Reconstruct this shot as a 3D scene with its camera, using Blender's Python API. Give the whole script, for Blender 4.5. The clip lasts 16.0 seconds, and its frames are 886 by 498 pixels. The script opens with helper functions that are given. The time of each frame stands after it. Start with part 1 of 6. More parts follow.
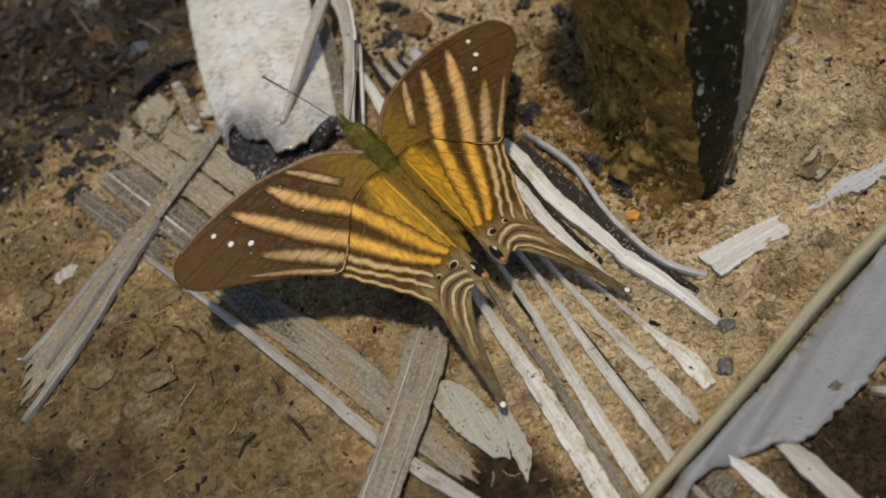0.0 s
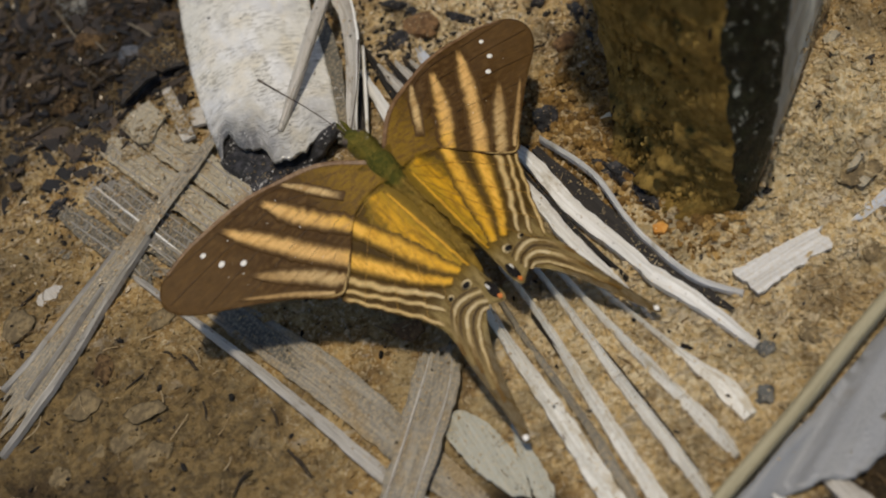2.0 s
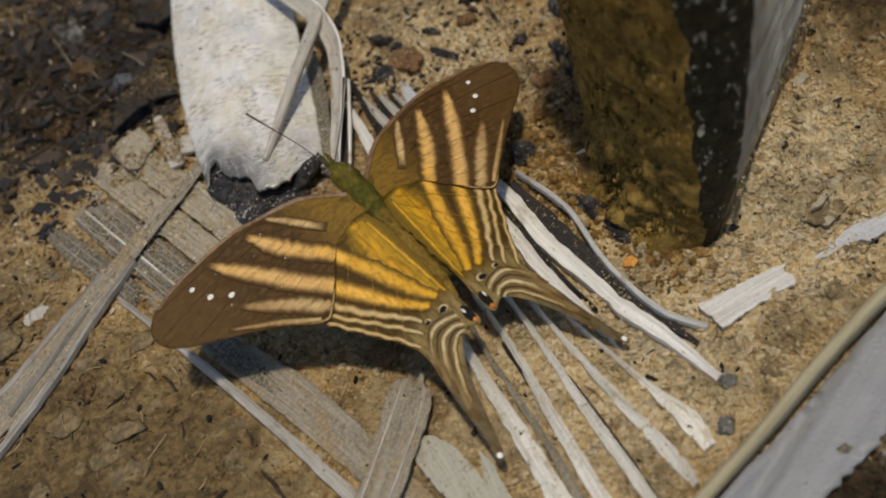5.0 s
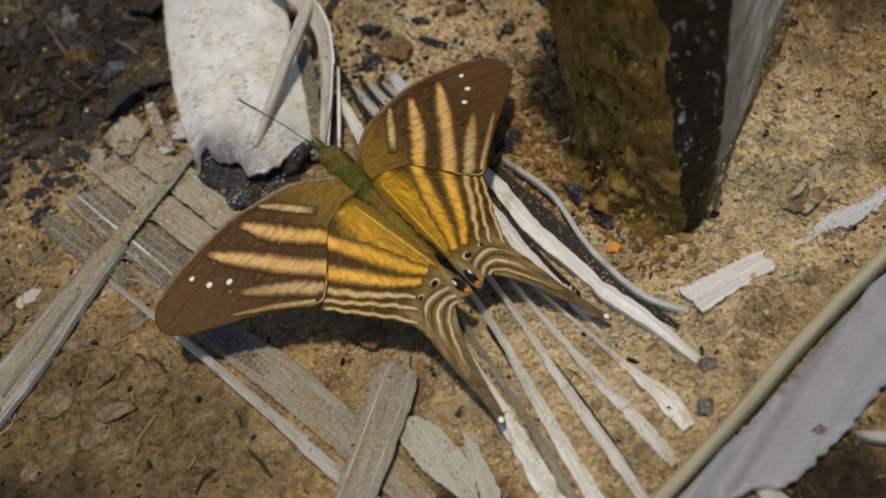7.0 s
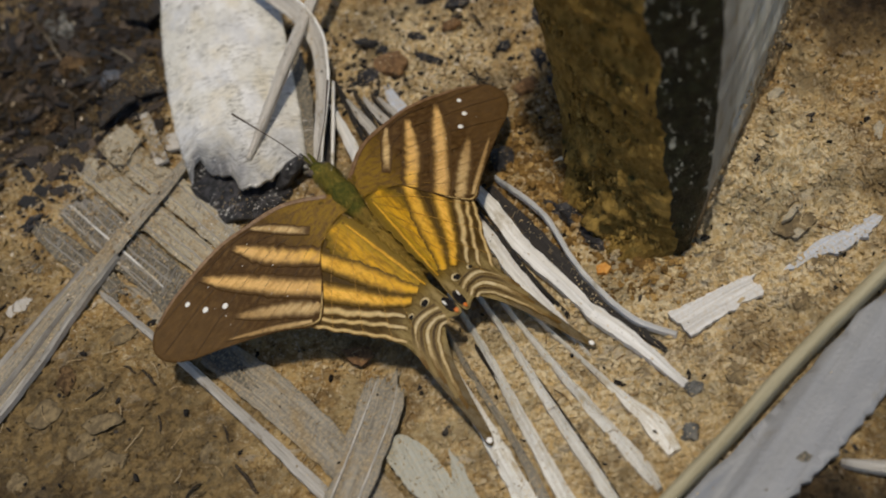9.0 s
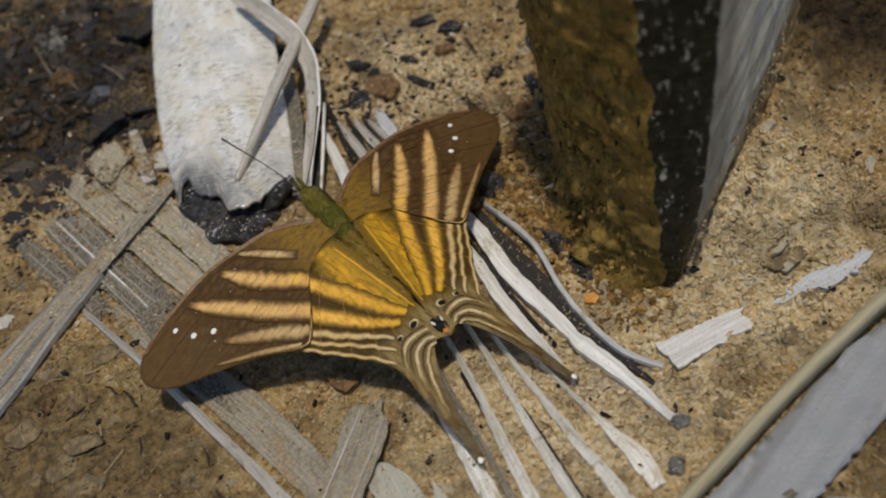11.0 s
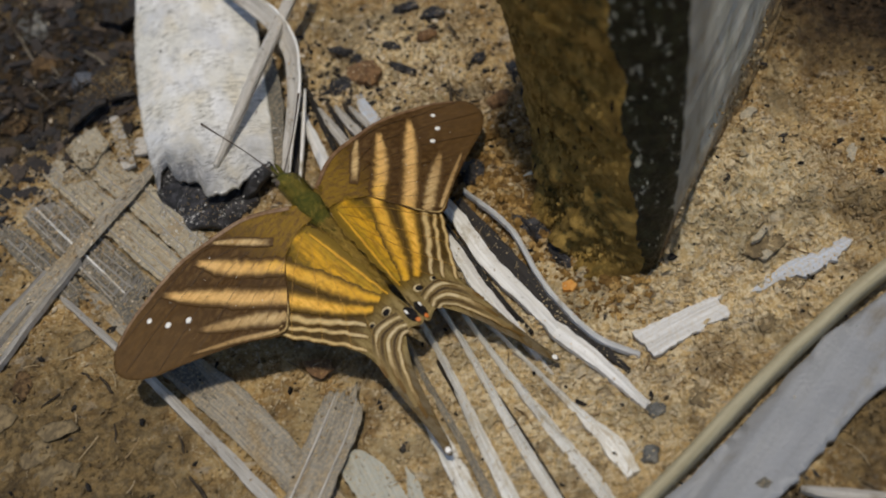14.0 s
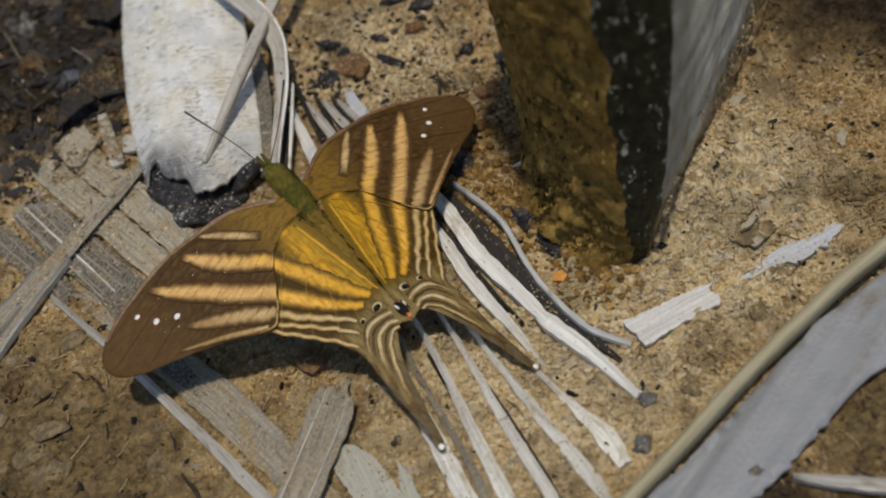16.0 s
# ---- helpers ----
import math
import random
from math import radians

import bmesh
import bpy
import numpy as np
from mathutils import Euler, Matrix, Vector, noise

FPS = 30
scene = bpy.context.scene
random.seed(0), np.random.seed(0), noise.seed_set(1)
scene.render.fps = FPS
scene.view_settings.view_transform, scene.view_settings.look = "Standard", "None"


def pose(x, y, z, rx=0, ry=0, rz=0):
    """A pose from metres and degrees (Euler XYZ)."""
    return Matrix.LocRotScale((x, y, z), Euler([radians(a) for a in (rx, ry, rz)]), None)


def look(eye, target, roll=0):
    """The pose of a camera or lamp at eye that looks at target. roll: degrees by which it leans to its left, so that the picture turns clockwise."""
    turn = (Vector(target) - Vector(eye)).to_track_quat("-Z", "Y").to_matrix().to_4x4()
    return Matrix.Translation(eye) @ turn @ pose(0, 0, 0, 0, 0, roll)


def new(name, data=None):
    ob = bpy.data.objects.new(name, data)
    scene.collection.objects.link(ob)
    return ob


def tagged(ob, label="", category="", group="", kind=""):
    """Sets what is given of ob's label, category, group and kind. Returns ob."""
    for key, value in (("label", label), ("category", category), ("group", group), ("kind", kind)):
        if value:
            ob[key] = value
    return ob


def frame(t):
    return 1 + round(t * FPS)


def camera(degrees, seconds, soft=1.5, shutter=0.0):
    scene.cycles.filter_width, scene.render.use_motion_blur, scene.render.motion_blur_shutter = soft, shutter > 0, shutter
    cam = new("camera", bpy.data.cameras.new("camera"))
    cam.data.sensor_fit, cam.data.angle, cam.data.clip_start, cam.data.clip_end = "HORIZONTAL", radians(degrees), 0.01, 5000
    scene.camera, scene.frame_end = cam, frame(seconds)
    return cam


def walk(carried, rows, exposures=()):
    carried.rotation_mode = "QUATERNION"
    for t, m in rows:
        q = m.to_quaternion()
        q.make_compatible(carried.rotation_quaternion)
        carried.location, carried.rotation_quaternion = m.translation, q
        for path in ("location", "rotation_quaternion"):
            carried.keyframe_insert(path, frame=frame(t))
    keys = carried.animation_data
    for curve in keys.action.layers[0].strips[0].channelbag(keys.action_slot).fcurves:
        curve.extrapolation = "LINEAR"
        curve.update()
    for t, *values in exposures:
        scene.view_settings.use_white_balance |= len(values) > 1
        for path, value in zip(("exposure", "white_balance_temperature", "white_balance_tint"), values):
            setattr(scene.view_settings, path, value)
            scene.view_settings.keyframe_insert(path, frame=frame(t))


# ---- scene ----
from mathutils import bvhtree, geometry

MM = 0.001

# ---- camera: lengths in millimetres ----
cam = camera(42.3, 16.0, soft=2.0)
cam.data.dof.use_dof, cam.data.dof.focus_distance, cam.data.dof.aperture_fstop = True, 0.138, 22.0
PATH = [
    (0, (0.55, -84.80, 116.23), (0.55, 3.91, -4.73), -18.12),
    (0.5, (-0.79, -81.76, 113.07), (-0.12, 6.84, -7.97), -18.43),
    (1, (-0.75, -79.73, 110.90), (-0.24, 8.91, -10.11), -18.74),
    (1.5, (-0.09, -78.19, 109.20), (-0.13, 10.89, -11.48), -18.85),
    (2, (0.48, -77.01, 108.20), (-0.14, 12.41, -12.23), -18.93),
    (2.5, (0.75, -76.37, 107.65), (-0.13, 13.47, -12.46), -18.79),
    (3, (1.57, -76.80, 107.64), (0.33, 13.74, -11.94), -18.73),
    (3.5, (2.08, -77.93, 108.69), (1.59, 13.60, -10.15), -18.04),
    (4, (2.92, -79.19, 109.56), (2.74, 13.19, -8.62), -17.62),
    (6.5, (3.84, -81.13, 111.29), (4.66, 11.27, -6.87), -16.93),
    (7, (4.21, -82.64, 111.43), (4.80, 9.20, -7.17), -16.85),
    (7.5, (4.41, -82.81, 111.94), (5.41, 9.24, -6.48), -16.41),
    (8, (4.71, -82.13, 112.50), (5.91, 9.79, -6.02), -16.09),
    (8.5, (5.06, -81.73, 112.75), (6.31, 10.16, -5.81), -15.75),
    (9, (5.65, -81.50, 112.62), (6.54, 10.46, -5.88), -15.65),
    (11.5, (6.44, -80.00, 112.31), (9.38, 13.50, -4.94), -13.37),
    (12, (6.85, -80.14, 112.06), (9.44, 12.43, -5.94), -13.56),
    (12.5, (7.43, -80.41, 111.65), (9.66, 11.87, -6.59), -13.72),
    (13, (8.12, -80.73, 111.22), (10.10, 11.89, -6.76), -13.81),
    (13.5, (8.71, -80.55, 111.24), (10.60, 11.89, -6.87), -13.84),
    (14, (9.25, -80.72, 111.02), (11.11, 11.92, -6.94), -13.80),
    (14.5, (9.90, -80.70, 110.87), (11.60, 11.97, -7.07), -13.84),
    (15, (10.12, -80.53, 110.90), (12.04, 11.89, -7.24), -13.78),
    (15.5, (10.48, -80.80, 110.58), (12.22, 11.49, -7.66), -14.29),
    (16, (10.79, -80.66, 110.51), (12.04, 11.18, -8.08), -15.09),
]


def mm(p):
    return tuple(v * MM for v in p)


walk(cam, [(t, look(mm(eye), mm(target), roll)) for t, eye, target, roll in PATH], exposures=[(0.0, -0.54, 6750, 10), (9.0, -0.54, 6750, 10), (11.4, -0.54, 6430, 10), (16.0, -0.54, 6430, 10)])

# ---- light: a bright hazy sky and a soft high sun ----
SUN_ELEV, SUN_AZ = 83.0, 174.0
world = bpy.data.worlds.new("sky")
scene.world = world
world.use_nodes = True
wn = world.node_tree
sky = wn.nodes.new("ShaderNodeTexSky")
sky.sky_type = "NISHITA"
sky.sun_disc = False
sky.sun_elevation = radians(SUN_ELEV)
sky.sun_rotation = radians(SUN_AZ)
wn.nodes["Background"].inputs["Strength"].default_value = 0.115
wn.links.new(sky.outputs["Color"], wn.nodes["Background"].inputs["Color"])
sun_data = bpy.data.lights.new("sun", "SUN")
sun_data.energy = 3.6
sun_data.angle = radians(4)
sun_data.color = (1.0, 0.91, 0.76)
sun = new("sun", sun_data)
ce, se = math.cos(radians(SUN_ELEV)), math.sin(radians(SUN_ELEV))
sun.matrix_world = look((math.sin(radians(SUN_AZ)) * ce, math.cos(radians(SUN_AZ)) * ce, se), (0, 0, 0))


# ---- materials ----
class Nodes:
    """A small builder for node materials. Lengths of textures are in millimetres."""

    def __init__(self, name, coords="Object", unit=1000.0):
        self.mat = bpy.data.materials.new(name)
        self.mat.use_nodes = True
        self.tree = self.mat.node_tree
        self.bsdf = self.tree.nodes["Principled BSDF"]
        tc = self.tree.nodes.new("ShaderNodeTexCoord")
        self.co = tc.outputs[coords]
        self.unit = unit

    def add(self, kind, **sets):
        n = self.tree.nodes.new(kind)
        for k, v in sets.items():
            setattr(n, k, v)
        return n

    def link(self, a, b):
        self.tree.links.new(a, b)

    def noise(self, size, detail=4.0, rough=0.6, stretch=(1, 1, 1), lo=0.0, hi=1.0, shift=(0, 0, 0)):
        mp = self.add("ShaderNodeMapping")
        mp.inputs["Scale"].default_value = [self.unit / size / s for s in stretch]
        mp.inputs["Location"].default_value = shift
        self.link(self.co, mp.inputs["Vector"])
        n = self.add("ShaderNodeTexNoise")
        n.inputs["Scale"].default_value = 1.0
        n.inputs["Detail"].default_value = detail
        n.inputs["Roughness"].default_value = rough
        self.link(mp.outputs["Vector"], n.inputs["Vector"])
        if (lo, hi) == (0.0, 1.0):
            return n.outputs["Fac"]
        return self.ramp(n.outputs["Fac"], lo, hi)

    def ramp(self, value, lo, hi):
        r = self.add("ShaderNodeMapRange", interpolation_type="SMOOTHSTEP")
        r.inputs["From Min"].default_value = lo
        r.inputs["From Max"].default_value = hi
        self.link(value, r.inputs["Value"])
        return r.outputs["Result"]

    def axis(self, n):
        sep = self.add("ShaderNodeSeparateXYZ")
        self.link(self.co, sep.inputs[0])
        return sep.outputs[n]

    def patch(self, cx, cy, r, k):
        """k in the middle of a round patch of soil, falling to 0 at r."""
        d = self.add("ShaderNodeVectorMath", operation="DISTANCE")
        d.inputs[1].default_value = (cx * MM, cy * MM, 0)
        self.link(self.co, d.inputs[0])
        m = self.add("ShaderNodeMapRange", interpolation_type="SMOOTHSTEP")
        for key, v in (("From Min", 0.0), ("From Max", r * MM), ("To Min", k), ("To Max", 0.0)):
            m.inputs[key].default_value = v
        self.link(d.outputs["Value"], m.inputs["Value"])
        return m.outputs["Result"]

    def math(self, op, a, b):
        m = self.add("ShaderNodeMath", operation=op)
        for i, v in enumerate((a, b)):
            if isinstance(v, (int, float)):
                m.inputs[i].default_value = v
            else:
                self.link(v, m.inputs[i])
        return m.outputs[0]

    def mix(self, fac, a, b):
        m = self.add("ShaderNodeMix", data_type="RGBA")
        for sock, v in ((m.inputs[0], fac), (m.inputs[6], a), (m.inputs[7], b)):
            if isinstance(v, (int, float)):
                sock.default_value = v
            elif isinstance(v, tuple):
                sock.default_value = (*v, 1)
            else:
                self.link(v, sock)
        return m.outputs[2]

    def island(self):
        return self.add("ShaderNodeNewGeometry").outputs["Random Per Island"]

    def finish(self, color, rough=0.8, bump=None, depth=0.1, spec=0.5, sheen=0.0):
        if isinstance(color, tuple):
            self.bsdf.inputs["Base Color"].default_value = (*color, 1)
        else:
            self.link(color, self.bsdf.inputs["Base Color"])
        if isinstance(rough, float):
            self.bsdf.inputs["Roughness"].default_value = rough
        else:
            self.link(rough, self.bsdf.inputs["Roughness"])
        self.bsdf.inputs["Specular IOR Level"].default_value = spec
        self.bsdf.inputs["Sheen Weight"].default_value = sheen
        if bump is not None:
            b = self.add("ShaderNodeBump")
            b.inputs["Strength"].default_value = 1.0
            b.inputs["Distance"].default_value = depth * MM
            self.link(bump, b.inputs["Height"])
            self.link(b.outputs["Normal"], self.bsdf.inputs["Normal"])
        return self.mat


def soil_material(name="soil", loose=False):
    """Matted ochre soil; loose crumbs of it vary from piece to piece."""
    n = Nodes(name)
    base = n.mix(n.noise(3.0, 5, 0.65, lo=0.40, hi=0.62), (0.42, 0.26, 0.095), (0.62, 0.44, 0.20))
    base = n.mix(n.noise(0.7, 3, 0.6, lo=0.50, hi=0.62), base, (0.68, 0.52, 0.28))
    base = n.mix(n.math("MULTIPLY", n.noise(0.9, 3, 0.6, lo=0.55, hi=0.66, shift=(5, 3, 0)), 0.8), base, (0.20, 0.115, 0.042))
    base = n.mix(n.math("MULTIPLY", n.noise(8.0, 4, 0.6, lo=0.50, hi=0.66, shift=(3, 1, 0)), 0.75), base, (0.15, 0.09, 0.038))
    base = n.mix(n.noise(0.8, 3, 0.6, lo=0.64, hi=0.70, shift=(9, 4, 0)), base, (0.035, 0.024, 0.016))
    # paler (dry) patches paint the brighter middle of the view into the soil
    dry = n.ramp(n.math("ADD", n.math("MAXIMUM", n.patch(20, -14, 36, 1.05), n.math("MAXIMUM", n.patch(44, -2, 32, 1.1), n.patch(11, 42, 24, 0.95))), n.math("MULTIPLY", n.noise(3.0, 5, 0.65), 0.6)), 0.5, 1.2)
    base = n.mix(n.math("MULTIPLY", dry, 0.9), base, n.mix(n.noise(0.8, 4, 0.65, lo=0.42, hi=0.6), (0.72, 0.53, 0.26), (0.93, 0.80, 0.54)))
    base = n.mix(n.math("MULTIPLY", n.noise(2.2, 5, 0.7, lo=0.56, hi=0.66, shift=(7, 7, 0)), 0.55), base, (0.26, 0.155, 0.06))
    base = n.mix(n.math("MULTIPLY", n.noise(0.55, 3, 0.6, lo=0.58, hi=0.66, shift=(1, 8, 0)), 0.7), base, (0.86, 0.74, 0.52))
    base = n.mix(n.math("MULTIPLY", n.noise(7.0, 6, 0.7, (1.6, 1, 1), 0.54, 0.64, (4, 9, 0)), 0.6), base, (0.23, 0.165, 0.09))
    base = n.mix(n.math("MULTIPLY", n.noise(2.6, 5, 0.65, (2.6, 1, 1), 0.58, 0.66, (2, 6, 0)), 0.6), base, (0.60, 0.54, 0.44))
    base = n.mix(n.math("MULTIPLY", n.noise(7.0, 5, 0.65, (1.5, 1, 1), 0.50, 0.62, (6, 2, 0)), 0.5), base, (0.27, 0.225, 0.135))
    base = n.mix(n.math("MULTIPLY", n.noise(3.2, 5, 0.7, (1, 1.4, 1), 0.56, 0.65, (1, 3, 0)), 0.55), base, (0.155, 0.098, 0.042))
    if loose:
        isl = n.island()
        base = n.mix(n.math("MULTIPLY", n.ramp(isl, 0.40, 0.0), 0.35), base, (0.13, 0.08, 0.034))
        base = n.mix(n.math("MULTIPLY", n.ramp(isl, 0.62, 1.0), 0.55), base, (0.84, 0.70, 0.47))
    # browner soil, mostly painting the dimmer outer ground into the colour
    darkened = None
    for cx, cy, r, k in DIM_BROWN:
        b = n.patch(cx, cy, r, k)
        darkened = b if darkened is None else n.math("MAXIMUM", darkened, b)
    darkened = n.ramp(n.math("ADD", darkened, n.math("MULTIPLY", n.noise(6.0, 5, 0.65, shift=(2, 2, 0)), 0.9)), 0.60, 1.15)
    base = n.mix(n.math("MULTIPLY", darkened, 0.85), base, n.mix(n.noise(1.2, 5, 0.7, lo=0.40, hi=0.62), (0.088, 0.062, 0.031), (0.26, 0.18, 0.078)))
    # dark humus where litter has rotted; some patches paint dim corners and wing shade
    humus_dim = None
    for cx, cy, r, k in HUMUS_AND_DIM:
        b = n.patch(cx, cy, r, k)
        humus_dim = b if humus_dim is None else n.math("MAXIMUM", humus_dim, b)
    humus_dim = n.ramp(n.math("ADD", humus_dim, n.math("MULTIPLY", n.noise(9.0, 5, 0.65), 0.9)), 0.62, 1.10)
    base = n.mix(n.math("MULTIPLY", humus_dim, 0.93), base, n.mix(n.noise(1.6, 5, 0.7, lo=0.42, hi=0.62), (0.014, 0.010, 0.007), (0.060, 0.038, 0.020)))
    bump = n.math("ADD", n.noise(1.3, 6, 0.8), n.math("MULTIPLY", n.noise(0.4, 4, 0.75), 0.6))
    return n.finish(base, 0.95, bump, 0.7, 0.2)


# Brown soil patches; the large outer ones paint dim corners into the ground
DIM_BROWN = [(-54, -24, 58, 1.25), (-14, -40, 28, 1.1), (80, 36, 40, 1.1), (64, 62, 44, 1.0), (36, 26, 14, 0.6), (60, -4, 14, 0.5), (54, -30, 20, 0.8), (-52, 20, 20, 0.6)]
# (-9, -10) paints the shade under the wing; outer patches also paint dim corners
HUMUS_AND_DIM = [(-44, 62, 40, 0.85), (-58, 40, 18, 0.6), (4, 46, 10, 0.35), (62, 24, 16, 0.2), (80, 36, 34, 0.95), (72, 40, 26, 0.6), (-9, -10, 9, 0.2), (-56, -18, 30, 0.62), (-1, -32, 11, 0.85), (36, -44, 20, 0.95)]


def crumb_material(name, cols, rough=0.9, size=0.5, spec=0.3):
    n = Nodes(name)
    isl = n.island()
    col = n.mix(n.ramp(isl, 0.0, 0.5), cols[0], cols[1])
    col = n.mix(n.ramp(isl, 0.55, 0.95), col, cols[2])
    col = n.mix(n.noise(size, 5, 0.7, lo=0.45, hi=0.75), col, tuple(c * 0.5 for c in cols[0]))
    return n.finish(col, rough, n.noise(size * 0.5, 4, 0.7), 0.2, spec)


def fibre_material(name, light, dark, stain, rough=0.6, line=0.22, stain_size=4.0, stain_lo=0.55, dots=0.0, spec=0.4, dust=0.0):
    """Dried palm tissue: fine lines along the length (uv in millimetres), stains and specks of soil."""
    n = Nodes(name, "UV", 1.0)
    lines = n.noise(line, 3, 0.6, (1, 40, 1), 0.38, 0.66)
    broad = n.noise(line * 4.5, 3, 0.6, (1, 18, 1), 0.35, 0.7, (5, 2, 0))
    col = n.mix(lines, light, dark)
    col = n.mix(n.math("MULTIPLY", broad, 0.5), col, dark)
    col = n.mix(n.noise(stain_size, 5, 0.65, (1, 2.2, 1), stain_lo, stain_lo + 0.16, (1, 7, 0)), col, stain)
    if dots:
        col = n.mix(n.math("MULTIPLY", n.noise(0.7, 4, 0.7, (1.0, 1.2, 1), 0.63, 0.70), dots), col, (0.10, 0.065, 0.035))
    if dust:
        col = n.mix(n.math("MULTIPLY", n.noise(0.45, 4, 0.7, lo=0.46, hi=0.62, shift=(3, 9, 0)), dust), col, (0.50, 0.40, 0.25))
        col = n.mix(n.math("MULTIPLY", n.noise(0.35, 3, 0.6, (3, 1, 1), 0.57, 0.68, (8, 2, 0)), dust * 0.5), col, tuple(0.5 * v for v in dark))
    bump = n.math("ADD", n.noise(line, 3, 0.6, (1, 40, 1)), n.math("MULTIPLY", n.noise(0.5, 4, 0.7), 0.8))
    return n.finish(col, rough, bump, 0.16, spec)


def wing_material(name, inner, outer, reach, fleck, rough=0.55, a0=-30.0, a1=-29.0, tail=None, grain=(6, 1, 1), edge=None, tip=None):
    """Scaled wing membrane: colour runs from the root outwards; uv are wing coordinates in millimetres."""
    n = Nodes(name, "UV", 1.0)
    x = n.ramp(n.math("ADD", n.axis(0), n.math("MULTIPLY", n.noise(2.5, 4), 5.0)), 2.5 + reach[0], 2.5 + reach[1])
    col = n.mix(x, inner, outer)
    if tip:
        col = n.mix(n.ramp(n.math("ADD", n.axis(0), n.math("MULTIPLY", n.noise(3.0, 4), 6.0)), 17.0, 25.0), col, tip)
    if tail:
        col = n.mix(n.ramp(n.axis(1), -7.0, -9.5), col, (0.30, 0.22, 0.085))
        col = n.mix(n.ramp(n.axis(1), a1, a0), col, tail)
    col = n.mix(n.noise(0.5, 4, 0.65, grain, 0.42, 0.68), col, fleck)
    col = n.mix(n.math("MULTIPLY", n.noise(1.5, 4, 0.65, lo=0.5, hi=0.72), 0.6), col, tuple(0.55 * v for v in fleck))
    col = n.mix(n.math("MULTIPLY", n.noise(0.13, 2, 0.5, lo=0.35, hi=0.7), 0.35), col, tuple(v * 0.55 for v in outer))
    if edge:
        # scales of the brown ground colour mingle in along the margins
        at = n.add("ShaderNodeAttribute", attribute_name="edge").outputs["Fac"]
        col = n.mix(n.ramp(n.math("ADD", at, n.math("MULTIPLY", n.noise(0.45, 4, 0.7), 0.5)), 0.42, 1.10), col, edge)
    bump = n.math("ADD", n.math("MULTIPLY", n.noise(0.15, 2, 0.5), 0.4), n.noise(0.9, 3, 0.6, grain))
    return n.finish(col, rough, bump, 0.2, 0.16, 0.0)


def sheath_material():
    """Pale waxy sheath: short dark dashes across the grain, cream and blue-grey staining, a sooty end."""
    n = Nodes("pale_sheath", "UV", 1.0)
    col = n.mix(n.noise(5.0, 4, 0.6, (1, 2.0, 1), 0.38, 0.62), (0.76, 0.755, 0.73), (0.66, 0.64, 0.57))
    col = n.mix(n.math("MULTIPLY", n.noise(4.5, 4, 0.6, (1, 1.6, 1), 0.46, 0.64, (3, 1, 0)), 0.4), col, (0.64, 0.55, 0.36))
    col = n.mix(n.math("MULTIPLY", n.noise(5.0, 4, 0.65, (1, 1.5, 1), 0.48, 0.66, (8, 5, 0)), 0.45), col, (0.42, 0.43, 0.45))
    col = n.mix(n.math("MULTIPLY", n.math("MULTIPLY", n.noise(0.30, 2, 0.5, (5.0, 1, 1), 0.53, 0.57), n.noise(5.0, 3, 0.6, lo=0.36, hi=0.6, shift=(7, 3, 0))), 0.7), col, (0.19, 0.175, 0.14))
    col = n.mix(n.math("MULTIPLY", n.noise(0.25, 3, 0.6, (1, 12, 1), 0.5, 0.7), 0.12), col, (0.50, 0.48, 0.42))
    col = n.mix(n.noise(0.8, 4, 0.7, lo=0.66, hi=0.70, shift=(4, 4, 0)), col, (0.12, 0.09, 0.06))
    near = n.ramp(n.math("ADD", n.axis(1), n.math("MULTIPLY", n.noise(2.5, 5, 0.7), 16.0)), 119.0, 100.0)
    grey = n.mix(n.noise(0.9, 5, 0.75, (1, 3, 1), 0.46, 0.68), (0.028, 0.028, 0.034), (0.27, 0.265, 0.265))
    # soot lies thickest towards one edge
    soot = n.math("ADD", 0.3, n.math("MULTIPLY", n.ramp(n.axis(0), 45.0, 37.0), 0.62))
    col = n.mix(n.math("MULTIPLY", near, soot), col, grey)
    bump = n.math("ADD", n.noise(0.42, 3, 0.6, (3.2, 1, 1)), n.math("MULTIPLY", n.noise(2.0, 4, 0.6), 0.8))
    return n.finish(col, n.ramp(n.noise(1.5, 4, 0.6), -0.1, 1.7), bump, 0.035, 0.8)


def plain_material(name, a, b, size=1.0, rough=0.6, depth=0.05, spec=0.5, lo=0.4, hi=0.65):
    n = Nodes(name)
    return n.finish(n.mix(n.noise(size, 5, 0.65, lo=lo, hi=hi), a, b), rough, n.noise(size * 0.4, 4, 0.65), depth, spec)


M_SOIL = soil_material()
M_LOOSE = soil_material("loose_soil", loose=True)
M_DARK = crumb_material("charred_litter", ((0.014, 0.011, 0.009), (0.022, 0.020, 0.019), (0.07, 0.06, 0.05)), 0.8, 0.6, 0.2)
M_FIBRE = crumb_material("straw_fibre", ((0.46, 0.33, 0.17), (0.56, 0.45, 0.28), (0.18, 0.11, 0.05)), 0.7)
M_SHEATH = sheath_material()
# bleached and faded leaf set paler, adding the middle's extra brightness to their colour
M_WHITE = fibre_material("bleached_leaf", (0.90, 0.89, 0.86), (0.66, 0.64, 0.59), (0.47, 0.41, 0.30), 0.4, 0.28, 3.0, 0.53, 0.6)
M_FADED = fibre_material("faded_leaf", (0.93, 0.915, 0.85), (0.66, 0.63, 0.55), (0.50, 0.41, 0.26), 0.45, 0.24, 2.4, 0.54, 0.7, dust=0.25)
